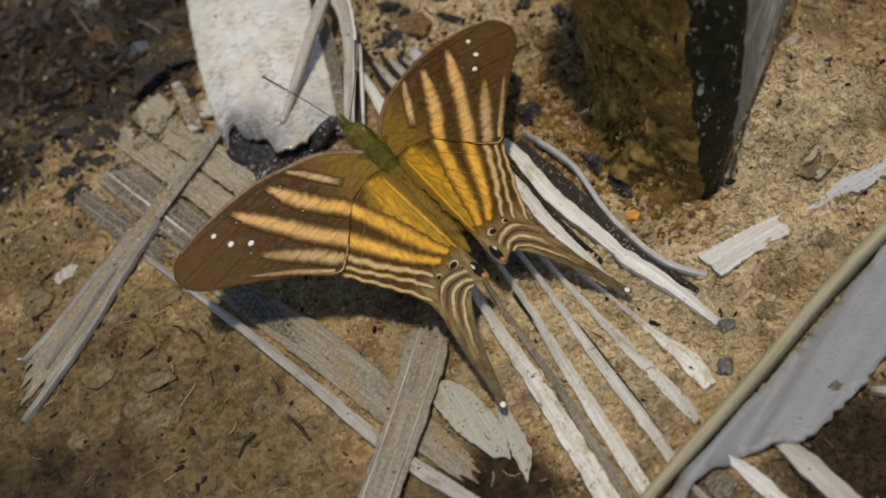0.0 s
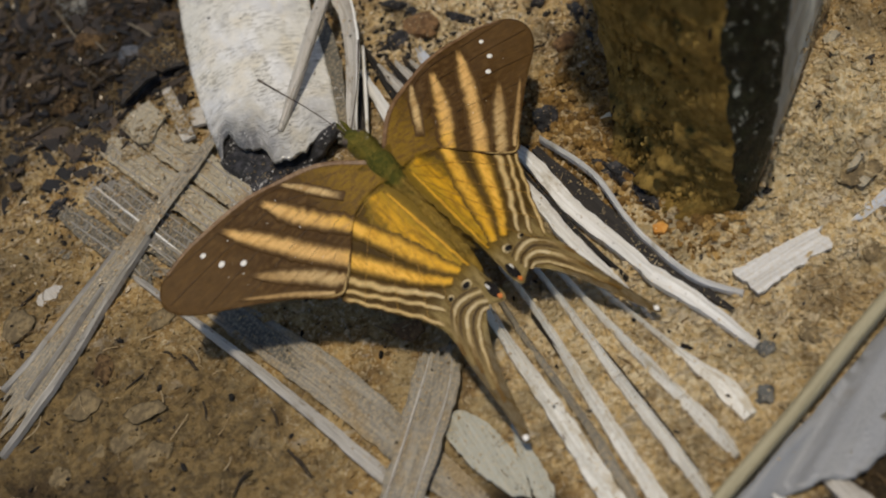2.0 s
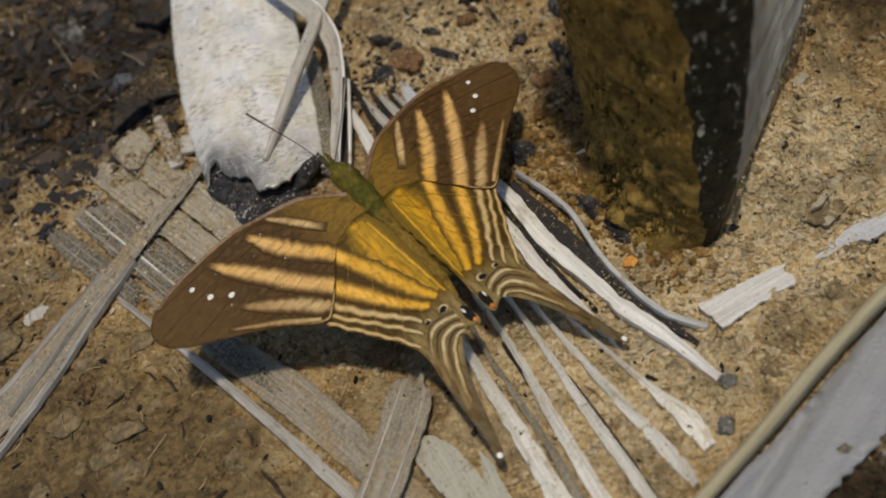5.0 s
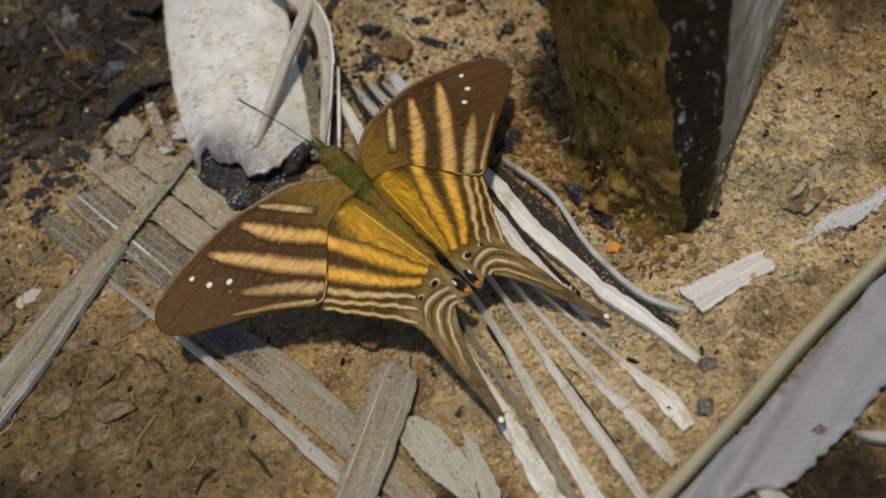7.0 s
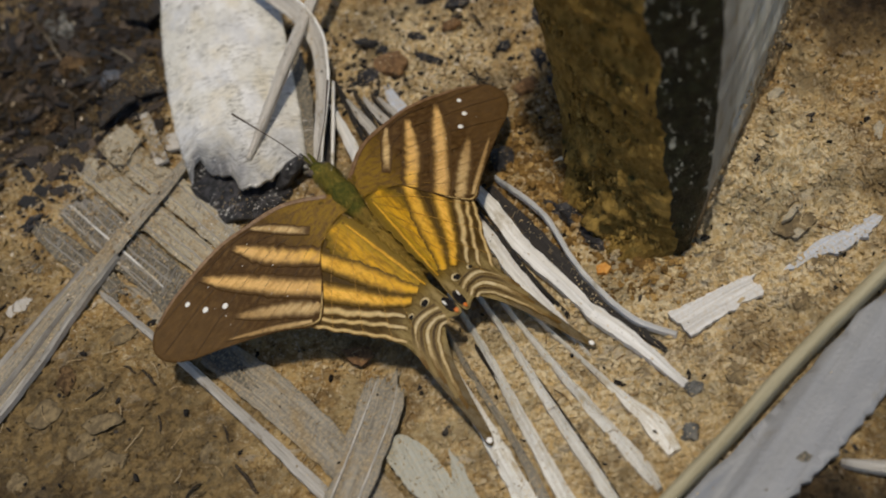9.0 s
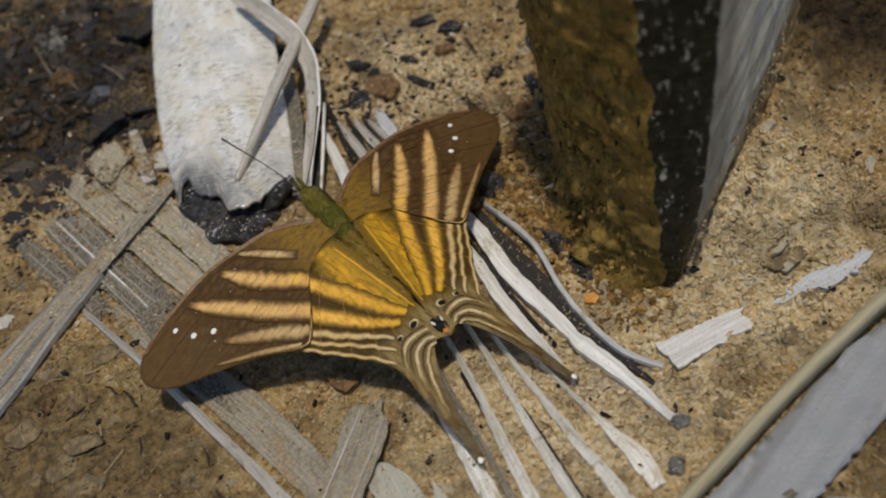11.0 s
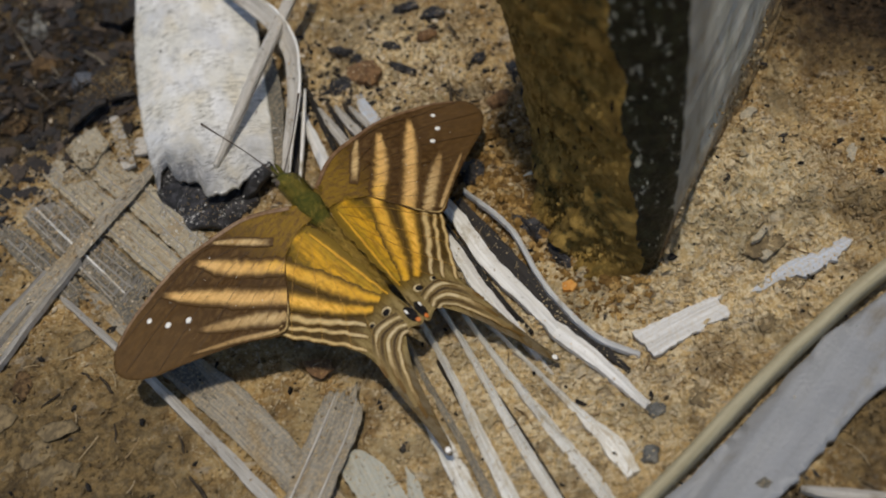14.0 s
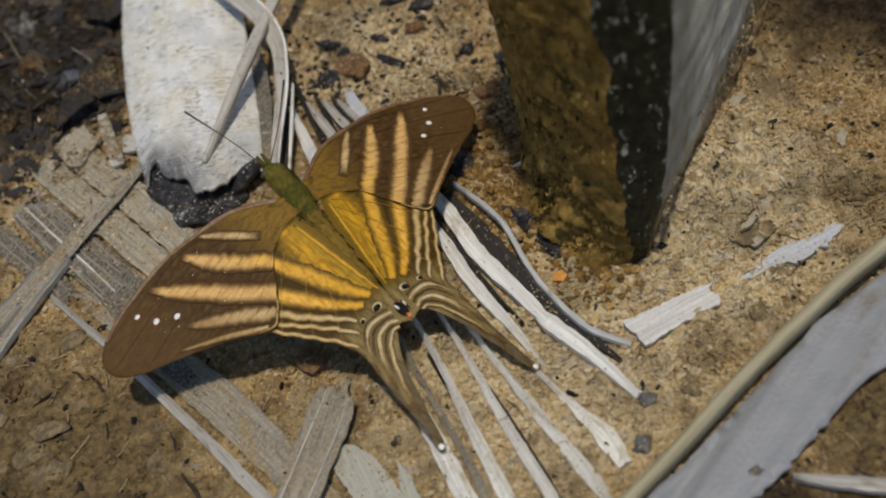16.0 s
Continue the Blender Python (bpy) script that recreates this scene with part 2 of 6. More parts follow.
M_SCRAP = fibre_material("bluish_scrap", (0.52, 0.57, 0.65), (0.40, 0.43, 0.48), (0.42, 0.36, 0.25), 0.45, 0.3, 2.5, 0.52, 0.6, dust=0.6)
M_SPLINT = fibre_material("bleached_wood", (0.70, 0.70, 0.69), (0.50, 0.49, 0.47), (0.34, 0.27, 0.18), 0.5, 0.3, 3.0, 0.54, 0.5, dust=0.35)
M_GREY = fibre_material("grey_leaf", (0.31, 0.285, 0.235), (0.16, 0.142, 0.11), (0.26, 0.19, 0.10), 0.65, 0.16, 4.0, 0.5, 0.7, dust=0.5)
M_TAN = fibre_material("tan_leaf", (0.41, 0.375, 0.29), (0.24, 0.215, 0.16), (0.27, 0.205, 0.12), 0.7, 0.2, 2.2, 0.52, 0.8, dust=0.7)
M_SLATE = fibre_material("slate_leaf", (0.13, 0.122, 0.10), (0.055, 0.053, 0.045), (0.24, 0.20, 0.14), 0.6, 0.16, 3.0, 0.52, 0.5, dust=0.5)
# Rotted leaf, and the black strips that paint dark gaps between leaflets
M_ROT_GAP = fibre_material("rotted_leaf_gap", (0.035, 0.030, 0.026), (0.012, 0.010, 0.009), (0.10, 0.07, 0.04), 0.7, 0.2, 2.0, 0.56, 0.3)
M_STALK = fibre_material("grey_stalk", (0.58, 0.55, 0.50), (0.38, 0.35, 0.30), (0.24, 0.20, 0.15), 0.55, 0.16, 2.5, 0.56, 0.4)
M_LOBE = fibre_material("greenish_leaf", (0.43, 0.43, 0.37), (0.33, 0.33, 0.275), (0.24, 0.215, 0.15), 0.55, 0.25, 2.5, 0.55, 0.6, dust=0.4)
M_CREAM = fibre_material("cream_rim", (0.40, 0.36, 0.24), (0.32, 0.28, 0.175), (0.22, 0.17, 0.09), 0.5, 0.3, 5.0, 0.6, 0.3)
M_TROUGH = fibre_material("waxy_petiole", (0.265, 0.275, 0.295), (0.215, 0.222, 0.232), (0.17, 0.15, 0.12), 0.4, 2.2, 7.0, 0.52, 0.35, 0.6)
M_CHAR = plain_material("charred_pith", (0.014, 0.013, 0.014), (0.085, 0.082, 0.088), 1.2, 0.45, 0.6, 0.45, 0.45, 0.72)
M_GREEN = plain_material("sprout_green", (0.07, 0.16, 0.05), (0.14, 0.26, 0.08), 0.6, 0.5)
M_ORANGE = plain_material("orange_husk", (0.62, 0.26, 0.04), (0.70, 0.36, 0.09), 0.5, 0.7, 0.2)
M_RUST = plain_material("rusty_clod", (0.13, 0.068, 0.028), (0.27, 0.15, 0.062), 0.8, 0.85, 0.4)
M_BARKY = plain_material("brown_clod", (0.07, 0.042, 0.020), (0.20, 0.125, 0.058), 0.9, 0.85, 0.5, 0.2)
M_SLATEY = plain_material("blue_grey_stone", (0.085, 0.085, 0.08), (0.20, 0.195, 0.175), 1.4, 0.7, 0.2, 0.3)
M_BLUE = plain_material("dark_pebble", (0.05, 0.055, 0.065), (0.12, 0.125, 0.14), 1.2, 0.45, 0.2)
M_FW = wing_material("forewing_brown", (0.25, 0.145, 0.014), (0.058, 0.027, 0.005), (3.0, 8.5), (0.125, 0.068, 0.020), grain=(2.5, 1, 1), tip=(0.096, 0.051, 0.015))
M_HW = wing_material("hindwing_brown", (0.16, 0.095, 0.006), (0.055, 0.030, 0.005), (1.5, 5.5), (0.10, 0.058, 0.010), tail=(0.15, 0.115, 0.065), a0=-16.5, a1=-12.5, grain=(1, 5, 1))
M_FBAND = wing_material("forewing_band", (0.86, 0.48, 0.06), (0.76, 0.47, 0.17), (5.0, 11.0), (0.56, 0.32, 0.10), 0.5, edge=(0.075, 0.038, 0.009))
M_FPALE = wing_material("forewing_pale_band", (0.66, 0.47, 0.22), (0.40, 0.25, 0.10), (11.0, 18.0), (0.36, 0.22, 0.08), 0.5, edge=(0.080, 0.042, 0.012))
M_HBAND = wing_material("hindwing_band", (0.72, 0.39, 0.02), (0.92, 0.52, 0.09), (2.0, 8.0), (0.54, 0.27, 0.02), 0.5, grain=(1, 3, 1), edge=(0.10, 0.055, 0.006))
M_INNER = wing_material("hindwing_inner", (0.38, 0.24, 0.014), (0.70, 0.37, 0.016), (0.4, 2.6), (0.24, 0.125, 0.008), 0.5, grain=(1, 9, 1), edge=(0.15, 0.09, 0.006))
M_HPALE = wing_material("hindwing_pale_band", (0.64, 0.53, 0.32), (0.66, 0.47, 0.20), (4.0, 9.0), (0.48, 0.36, 0.16), 0.5, edge=(0.12, 0.065, 0.014))
M_HDARK = wing_material("hindwing_dark_band", (0.045, 0.026, 0.010), (0.07, 0.038, 0.012), (3.0, 8.0), (0.10, 0.06, 0.02), 0.5, edge=(0.22, 0.155, 0.06))
M_SPOT = plain_material("white_scales", (0.75, 0.73, 0.68), (0.82, 0.81, 0.78), 0.3, 0.6)
M_BLACK = plain_material("black_scales", (0.008, 0.007, 0.007), (0.022, 0.019, 0.018), 0.3, 0.8, 0.05, 0.1)
M_FLAME = plain_material("orange_scales", (0.55, 0.12, 0.01), (0.62, 0.19, 0.02), 0.3, 0.6)
M_THORAX = plain_material("olive_fur", (0.055, 0.058, 0.008), (0.12, 0.105, 0.014), 0.5, 0.8, 0.2, 0.2)
M_ABDOMEN = plain_material("brown_fur", (0.22, 0.135, 0.022), (0.33, 0.21, 0.035), 0.6, 0.8, 0.15, 0.2)
M_HAIR = crumb_material("olive_hair", ((0.085, 0.085, 0.011), (0.17, 0.145, 0.019), (0.34, 0.245, 0.04)), 0.7, 0.6)
M_DOWN = crumb_material("brown_hair", ((0.19, 0.115, 0.02), (0.30, 0.19, 0.03), (0.44, 0.29, 0.06)), 0.7, 0.6)
M_ANTENNA = plain_material("antenna_brown", (0.045, 0.032, 0.025), (0.09, 0.065, 0.045), 0.4, 0.6)


def stake_material():
    n = Nodes("rotten_stake")
    moss = n.mix(n.noise(2.6, 6, 0.7, lo=0.38, hi=0.66), (0.23, 0.145, 0.032), (0.52, 0.34, 0.09))
    moss = n.mix(n.noise(1.0, 5, 0.7, (1, 1, 2.5), 0.60, 0.70), moss, (0.02, 0.015, 0.008))
    moss = n.mix(n.noise(5.0, 4, 0.6, lo=0.56, hi=0.7, shift=(2, 8, 1)), moss, (0.05, 0.055, 0.018))
    moss = n.mix(n.noise(2.2, 3, 0.6, (0.45, 0.45, 2.6), 0.66, 0.70, (6, 1, 4)), moss, (0.006, 0.005, 0.003))
    return n.finish(moss, 0.9, n.noise(0.9, 6, 0.75), 1.2, 0.2)


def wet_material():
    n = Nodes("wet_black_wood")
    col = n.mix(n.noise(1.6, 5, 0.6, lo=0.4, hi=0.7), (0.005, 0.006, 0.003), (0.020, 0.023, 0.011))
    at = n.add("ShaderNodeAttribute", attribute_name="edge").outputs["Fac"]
    # sky glints on the wet face, painted as pale flecks
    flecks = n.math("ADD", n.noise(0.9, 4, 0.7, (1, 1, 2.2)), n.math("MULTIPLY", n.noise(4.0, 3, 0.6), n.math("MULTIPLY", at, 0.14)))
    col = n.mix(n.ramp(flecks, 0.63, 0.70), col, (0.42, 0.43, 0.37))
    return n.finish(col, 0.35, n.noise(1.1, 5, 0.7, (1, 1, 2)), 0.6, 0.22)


def bare_material():
    n = Nodes("bare_grey_wood")
    col = n.mix(n.noise(3.0, 5, 0.6, (1, 1, 3), 0.35, 0.7), (0.38, 0.39, 0.335), (0.54, 0.54, 0.475))
    col = n.mix(n.noise(5.0, 5, 0.65, lo=0.55, hi=0.72, shift=(4, 0, 3)), col, (0.27, 0.23, 0.14))
    # splashes of soil dried onto the foot
    stuck = n.ramp(n.math("ADD", n.math("MULTIPLY", n.axis(2), 1000.0), n.math("MULTIPLY", n.noise(3.0, 6, 0.75), -16.0)), 8.0, -4.0)
    # the wet corner beside the black side: its blue-grey sky reflection is painted on
    at = n.add("ShaderNodeAttribute", attribute_name="edge").outputs["Fac"]
    wet = n.ramp(n.math("ADD", at, n.math("MULTIPLY", n.noise(7.0, 5, 0.65, (1, 1, 2)), 0.35)), 0.42, 0.22)
    col = n.mix(n.math("MULTIPLY", wet, 0.5), col, (0.065, 0.075, 0.09))
    col = n.mix(stuck, col, n.mix(n.noise(0.9, 5, 0.7, lo=0.4, hi=0.62), (0.16, 0.10, 0.04), (0.45, 0.31, 0.14)))
    return n.finish(col, 0.6, n.noise(0.8, 5, 0.7), 0.25, 0.4)


M_STAKE, M_WET, M_BARE = stake_material(), wet_material(), bare_material()


# ---- mesh helpers: all in millimetres ----
def part(name, bm, material, parent=None, label="", smooth=True):
    """Links a bmesh, given in millimetres, as one mesh object under a thing or a part."""
    bmesh.ops.transform(bm, matrix=Matrix.Scale(MM, 4), verts=bm.verts)
    me = bpy.data.meshes.new(name)
    bm.to_mesh(me)
    bm.free()
    me.materials.append(material)
    if smooth:
        me.polygons.foreach_set("use_smooth", [True] * len(me.polygons))
    ob = new(name, me)
    if parent is not None:
        ob.parent = parent
    if label:
        tagged(ob, label)
    return ob


def thing(name, label, category, at=(0, 0, 0), group="", kind=""):
    ob = new(name)
    ob.empty_display_size = 0.002
    ob.location = mm(at)
    return tagged(ob, label, category, group, kind)


def curve(points, n, closed=False):
    """n + 1 samples (n if closed) of a smooth curve through the points, of any dimension."""
    p = [np.array(q, float) for q in points]
    k = len(p)
    spans = k if closed else k - 1
    out = []
    for i in range(n if closed else n + 1):
        u = i / n * spans
        a = min(int(u), spans - 1)
        f = u - a
        if closed:
            q = [p[(a + d) % k] for d in (-1, 0, 1, 2)]
        else:
            q = [p[min(max(a + d, 0), k - 1)] for d in (-1, 0, 1, 2)]
        out.append(0.5 * (2 * q[1] + (q[2] - q[0]) * f + (2 * q[0] - 5 * q[1] + 4 * q[2] - q[3]) * f * f + (3 * q[1] - q[0] - 3 * q[2] + q[3]) * f**3))
    return out


def wob(x, y=0.0, z=0.0):
    return noise.noise((x, y, z))


def gh(x, y):
    """Height of the soil."""
    h = -0.9 + 0.9 * wob(x / 15, y / 15, 1.0) + 0.5 * wob(x / 5.5, y / 5.5, 2.0)
    h += 0.42 * wob(x / 2.1, y / 2.1, 3.0) + 0.28 * wob(x / 1.0, y / 1.0, 4.0) + 0.16 * wob(x / 0.5, y / 0.5, 6.0)
    # lumpy, matted soil: firm and low on the left, loose and proud on the right
    k = 0.45 + 0.55 * min(max((x + 2) / 10, 0.0), 1.0)
    h += k * (1.0 * abs(wob(x / 3.0, y / 3.0, 9.0)) + 1.1 * abs(wob(x / 1.7, y / 1.3, 12.0)) + 0.6 * abs(wob(x / 0.8, y / 0.8, 15.0)) - 0.75)
    h += 0.65 * math.exp(-(((x - 14) / 13.0) ** 2 + ((y + 18) / 17.0) ** 2))
    h += 3.2 * math.exp(-(((x - 38) / 5.0) ** 2 + ((y + 1.0) / 6.0) ** 2))
    h += 6.0 * math.exp(-(((x - 50.5) / 6.5) ** 2 + ((y - 5.0) / 7.0) ** 2))
    h += 4.5 * math.exp(-(((x - 42.5) / 3.8) ** 2 + ((y - 2.0) / 5.0) ** 2))
    h -= 1.4 * math.exp(-(((x + 9) / 8.0) ** 2 + ((y + 7) / 6.0) ** 2))
    # soil heaped along the foot of the stake
    d = 0.74 * (x - 34.5) - 0.67 * (y + 4.5)
    e = 0.67 * (x - 34.5) + 0.74 * (y + 4.5)
    if e > -6:
        h += 1.6 * math.exp(-((d - 0.5) / 3.5) ** 2) * min((e + 6) / 6, 1.0)
    return h


def ribbon(points, widths, thick=0.3, cup=0.0, fold=0.0, n=26, m=6, rag=0.06, seed=0.0, roll=0.0, ribs=0.0, torn=0.0):
    """A strip of leaf along points: arched by cup, ridged by fold, with uneven edges; closed, with uv across and along."""
    line = curve(points, n)
    wide = curve([(w,) for w in widths], n)
    bm = bmesh.new()
    uv = bm.loops.layers.uv.new("UVMap")
    rows, texs, along = [], [], 0.0
    for i, c in enumerate(line):
        t = Vector(line[min(i + 1, n)] - line[max(i - 1, 0)]).normalized()
        side = t.cross(Vector((0, 0, 1))).normalized()
        up = side.cross(t)
        if i:
            along += float(np.linalg.norm(line[i] - line[i - 1]))
        w = float(wide[i][0]) / 2
        top, tex = [], []
        for j in range(m + 1):
            s = 2 * j / m - 1
            e = s * w * (1 + rag * 2.0 * wob(along / 1.6 + seed * 7, s * 0.7 + seed, 5.0))
            h = cup * (1 - s * s) + fold * (1 - abs(s)) + roll * s + 0.10 * wob(along / 2.5, e / 1.2, seed) + ribs * math.cos(e * 7.0 + seed)
            v = Vector(c) + side * e + up * h
            if torn:
                k = max(0.0, 1 - i / 4.0) - max(0.0, 1 - (n - i) / 4.0)
                v += t * (k * torn * (1.4 * wob(e / 1.1, seed * 3.0, 1.0) + 0.8 * wob(e / 0.35, seed * 3.0, 2.0)))
            top.append(v)
            tex.append((e + seed * 13.7, along + seed * 31.0))
        rows.append(top)
        texs.append(tex)
    tv = [[bm.verts.new(v) for v in r] for r in rows]
    bv = [[bm.verts.new(v - Vector((0, 0, thick))) for v in r] for r in rows]
    key = {}
    for i in range(n + 1):
        for j in range(m + 1):
            key[tv[i][j]] = key[bv[i][j]] = texs[i][j]
    for i in range(n):
        for j in range(m):
            bm.faces.new((tv[i][j], tv[i][j + 1], tv[i + 1][j + 1], tv[i + 1][j]))
            bm.faces.new((bv[i][j], bv[i + 1][j], bv[i + 1][j + 1], bv[i][j + 1]))
        bm.faces.new((tv[i][0], tv[i + 1][0], bv[i + 1][0], bv[i][0]))
        bm.faces.new((tv[i][m], bv[i][m], bv[i + 1][m], tv[i + 1][m]))
    for j in range(m):
        bm.faces.new((tv[0][j], bv[0][j], bv[0][j + 1], tv[0][j + 1]))
        bm.faces.new((tv[n][j], tv[n][j + 1], bv[n][j + 1], bv[n][j]))
    for f in bm.faces:
        for lp in f.loops:
            lp[uv].uv = key[lp.vert]
    bmesh.ops.recalc_face_normals(bm, faces=bm.faces)
    return bm


def inside(p, poly):
    hit, k = False, len(poly)
    for i in range(k):
        (x1, y1), (x2, y2) = poly[i], poly[i - 1]
        if (y1 > p[1]) != (y2 > p[1]) and p[0] < (x2 - x1) * (p[1] - y1) / (y2 - y1) + x1:
            hit = not hit
    return hit


def plate(outline, thick, zf, step=0.8, rag=0.0, n=0, flip=1, turn=0.0, seed=0.0):
    """A thin closed plate of the given outline, shaped by zf(x, y). flip=-1 mirrors it. uv: place in the plate, turned."""
    poly = [tuple(p) for p in (curve(outline, n, True) if n else outline)]
    if rag:
        poly = [(x + rag * wob(x * 1.7, y * 1.7, seed), y + rag * wob(x * 1.7, y * 1.7, seed + 9)) for x, y in poly]
    xs, ys = [p[0] for p in poly], [p[1] for p in poly]
    pts = [Vector(p) for p in poly]
    k = len(pts)
    gx = min(xs) + step / 2
    row = 0
    while gx < max(xs):
        gy = min(ys) + step * (0.25 if row % 2 else 0.75)
        while gy < max(ys):
            if inside((gx, gy), poly) and min((gx - a) ** 2 + (gy - b) ** 2 for a, b in poly) > (step * 0.4) ** 2:
                pts.append(Vector((gx, gy)))
            gy += step
        gx += step * 0.87
        row += 1
    vs, _, fs, *_ = geometry.delaunay_2d_cdt(pts, [(i, (i + 1) % k) for i in range(k)], [], 1, 1e-4)
    bm = bmesh.new()
    uv = bm.loops.layers.uv.new("UVMap")
    ca, sa = math.cos(radians(turn)), math.sin(radians(turn))
    top, bot, tex = [], [], {}
    for v in vs:
        z = zf(v.x, v.y)
        top.append(bm.verts.new((flip * v.x, v.y, z)))
        bot.append(bm.verts.new((flip * v.x, v.y, z - thick)))
        tex[top[-1]] = tex[bot[-1]] = (v.x * ca + v.y * sa, v.y * ca - v.x * sa)
    edges = {}
    for a, b, c in fs:
        bm.faces.new((top[a], top[b], top[c]))
        bm.faces.new((bot[c], bot[b], bot[a]))
        for e in ((a, b), (b, c), (c, a)):
            edges[e] = True
    for a, b in edges:
        if (b, a) not in edges:
            bm.faces.new((top[b], top[a], bot[a], bot[b]))
    for f in bm.faces:
        for lp in f.loops:
            lp[uv].uv = tex[lp.vert]
    bmesh.ops.recalc_face_normals(bm, faces=bm.faces)
    return bm


def lathe(profile, n=20, squash=1.0, bend=0.0):
    """A body of revolution about y: profile of (y, radius), height squashed, the end drooping by bend."""
    bm = bmesh.new()
    rings = []
    y0, y1 = profile[0][0], profile[-1][0]
    for y, r in profile:
        drop = bend * ((y - y0) / (y1 - y0)) ** 2
        rings.append([bm.verts.new((r * math.cos(a), y, r * squash * math.sin(a) - drop)) for a in (2 * math.pi * i / n for i in range(n))])
    for a, b in zip(rings, rings[1:]):
        for i in range(n):
            bm.faces.new((a[i], a[(i + 1) % n], b[(i + 1) % n], b[i]))
    bm.faces.new(rings[0])
    bm.faces.new(rings[-1][::-1])
    bmesh.ops.recalc_face_normals(bm, faces=bm.faces)
    return bm


def tube(points, radii, n=12, sides=8):
    line, rad = curve(points, n), curve([(r,) for r in radii], n)
    bm = bmesh.new()
    rings = []
    for i, c in enumerate(line):
        t = Vector(line[min(i + 1, n)] - line[max(i - 1, 0)]).normalized()
        s = t.cross(Vector((0.13, 0.07, 1))).normalized()
        u = s.cross(t)
        r = float(rad[i][0])
        rings.append([bm.verts.new(Vector(c) + s * r * math.cos(a) + u * r * math.sin(a)) for a in (2 * math.pi * k / sides for k in range(sides))])
    for a, b in zip(rings, rings[1:]):
        for i in range(sides):
            bm.faces.new((a[i], a[(i + 1) % sides], b[(i + 1) % sides], b[i]))
    bm.faces.new(rings[0])
    bm.faces.new(rings[-1])
    bmesh.ops.recalc_face_normals(bm, faces=bm.faces)
    return bm


def clod(r, seed, flat=0.8, sub=3, rough=0.35):
    bm = bmesh.new()
    bmesh.ops.create_icosphere(bm, subdivisions=sub, radius=1.0)
    for v in bm.verts:
        d = v.co.normalized()
        k = r * (1 + rough * wob(d.x * 1.3 + seed, d.y * 1.3, d.z * 1.3) + 0.3 * rough * wob(d.x * 4 + seed, d.y * 4, d.z * 4))
        v.co = Vector((d.x * k, d.y * k, d.z * k * flat))
    return bm


# ---- the ground ----
def ground():
    def axis(lo, hi, step):
        a = list(np.arange(lo, hi + step, step))
        far = [1, 2.5, 6, 15, 40, 110, 300, 900, 3000, 10000, 40000]
        return [lo - f * 8 for f in reversed(far)] + a + [a[-1] + f * 8 for f in far]

    xs, ys = axis(-66, 88, 0.33), axis(-54, 94, 0.33)
    bm_v, faces = [], []
    for y in ys:
        for x in xs:
            bm_v.append((x * MM, y * MM, gh(x, y) * MM))
    w = len(xs)
    for j in range(len(ys) - 1):
        for i in range(w - 1):
            faces.append((j * w + i, j * w + i + 1, (j + 1) * w + i + 1, (j + 1) * w + i))
    me = bpy.data.meshes.new("ground")
    me.from_pydata(bm_v, [], faces)
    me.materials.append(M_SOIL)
    me.polygons.foreach_set("use_smooth", [True] * len(me.polygons))
    return tagged(new("ground", me), "crumbly ochre forest soil with dark humus patches", "ground", kind="structure")


ground()


def scatter(name, label, category, material, count, shape, spread=(-72, 92, -55, 98), keep=None, seed=1):
    """Countless small pieces lying on the soil as one mesh."""
    rnd = random.Random(seed)
    verts, faces = [], []
    done = 0
    while done < count:
        x, y = rnd.uniform(spread[0], spread[1]), rnd.uniform(spread[2], spread[3])
        if keep and rnd.random() > keep(x, y):
            done += 0.2
            continue
        done += 1
        vs, fs = shape(rnd)
        k = len(verts)
        z = gh(x, y)
        verts += [((x + a) * MM, (y + b) * MM, (z + c) * MM) for a, b, c in vs]
        faces += [tuple(k + i for i in f) for f in fs]
    me = bpy.data.meshes.new(name)
    me.from_pydata(verts, [], faces)
    me.materials.append(material)
    return tagged(new(name, me), label, category, kind="stuff")


OCTA = ((1, 0, 0), (0, 1, 0), (-1, 0, 0), (0, -1, 0), (0, 0, 1), (0, 0, -1))
OCTA_F = ((0, 1, 4), (1, 2, 4), (2, 3, 4), (3, 0, 4), (1, 0, 5), (2, 1, 5), (3, 2, 5), (0, 3, 5))


def crumb(rnd, lo=0.10, hi=0.42, flat=0.8):
    r = lo * (hi / lo) ** (rnd.random() ** 1.7)
    m = Euler((rnd.random() * 6, rnd.random() * 6, rnd.random() * 6)).to_matrix()
    vs = []
    for v in OCTA:
        p = m @ (Vector(v) * r * rnd.uniform(0.6, 1.35))
        vs.append((p.x, p.y, p.z * flat + r * 0.35))
    return vs, OCTA_F


def flake(rnd, lo=0.5, hi=2.0):
    a, b, t = rnd.uniform(lo, hi), rnd.uniform(0.25, 0.6), rnd.uniform(0.08, 0.3)
    b *= a
    m = Euler((rnd.gauss(0, 0.35), rnd.gauss(0, 0.35), rnd.random() * 6.3)).to_matrix()
    ring = [(math.cos(i * 1.256) * a * rnd.uniform(0.6, 1.1), math.sin(i * 1.256) * b * rnd.uniform(0.6, 1.1)) for i in range(5)]
    vs = [m @ Vector((x, y, t + 0.08)) for x, y in ring] + [m @ Vector((x, y, -0.08)) for x, y in ring]
    fs = [(0, 1, 2, 3, 4), (9, 8, 7, 6, 5)] + [(i, i + 5, (i + 1) % 5 + 5, (i + 1) % 5) for i in range(5)]
    return [tuple(v) for v in vs], fs


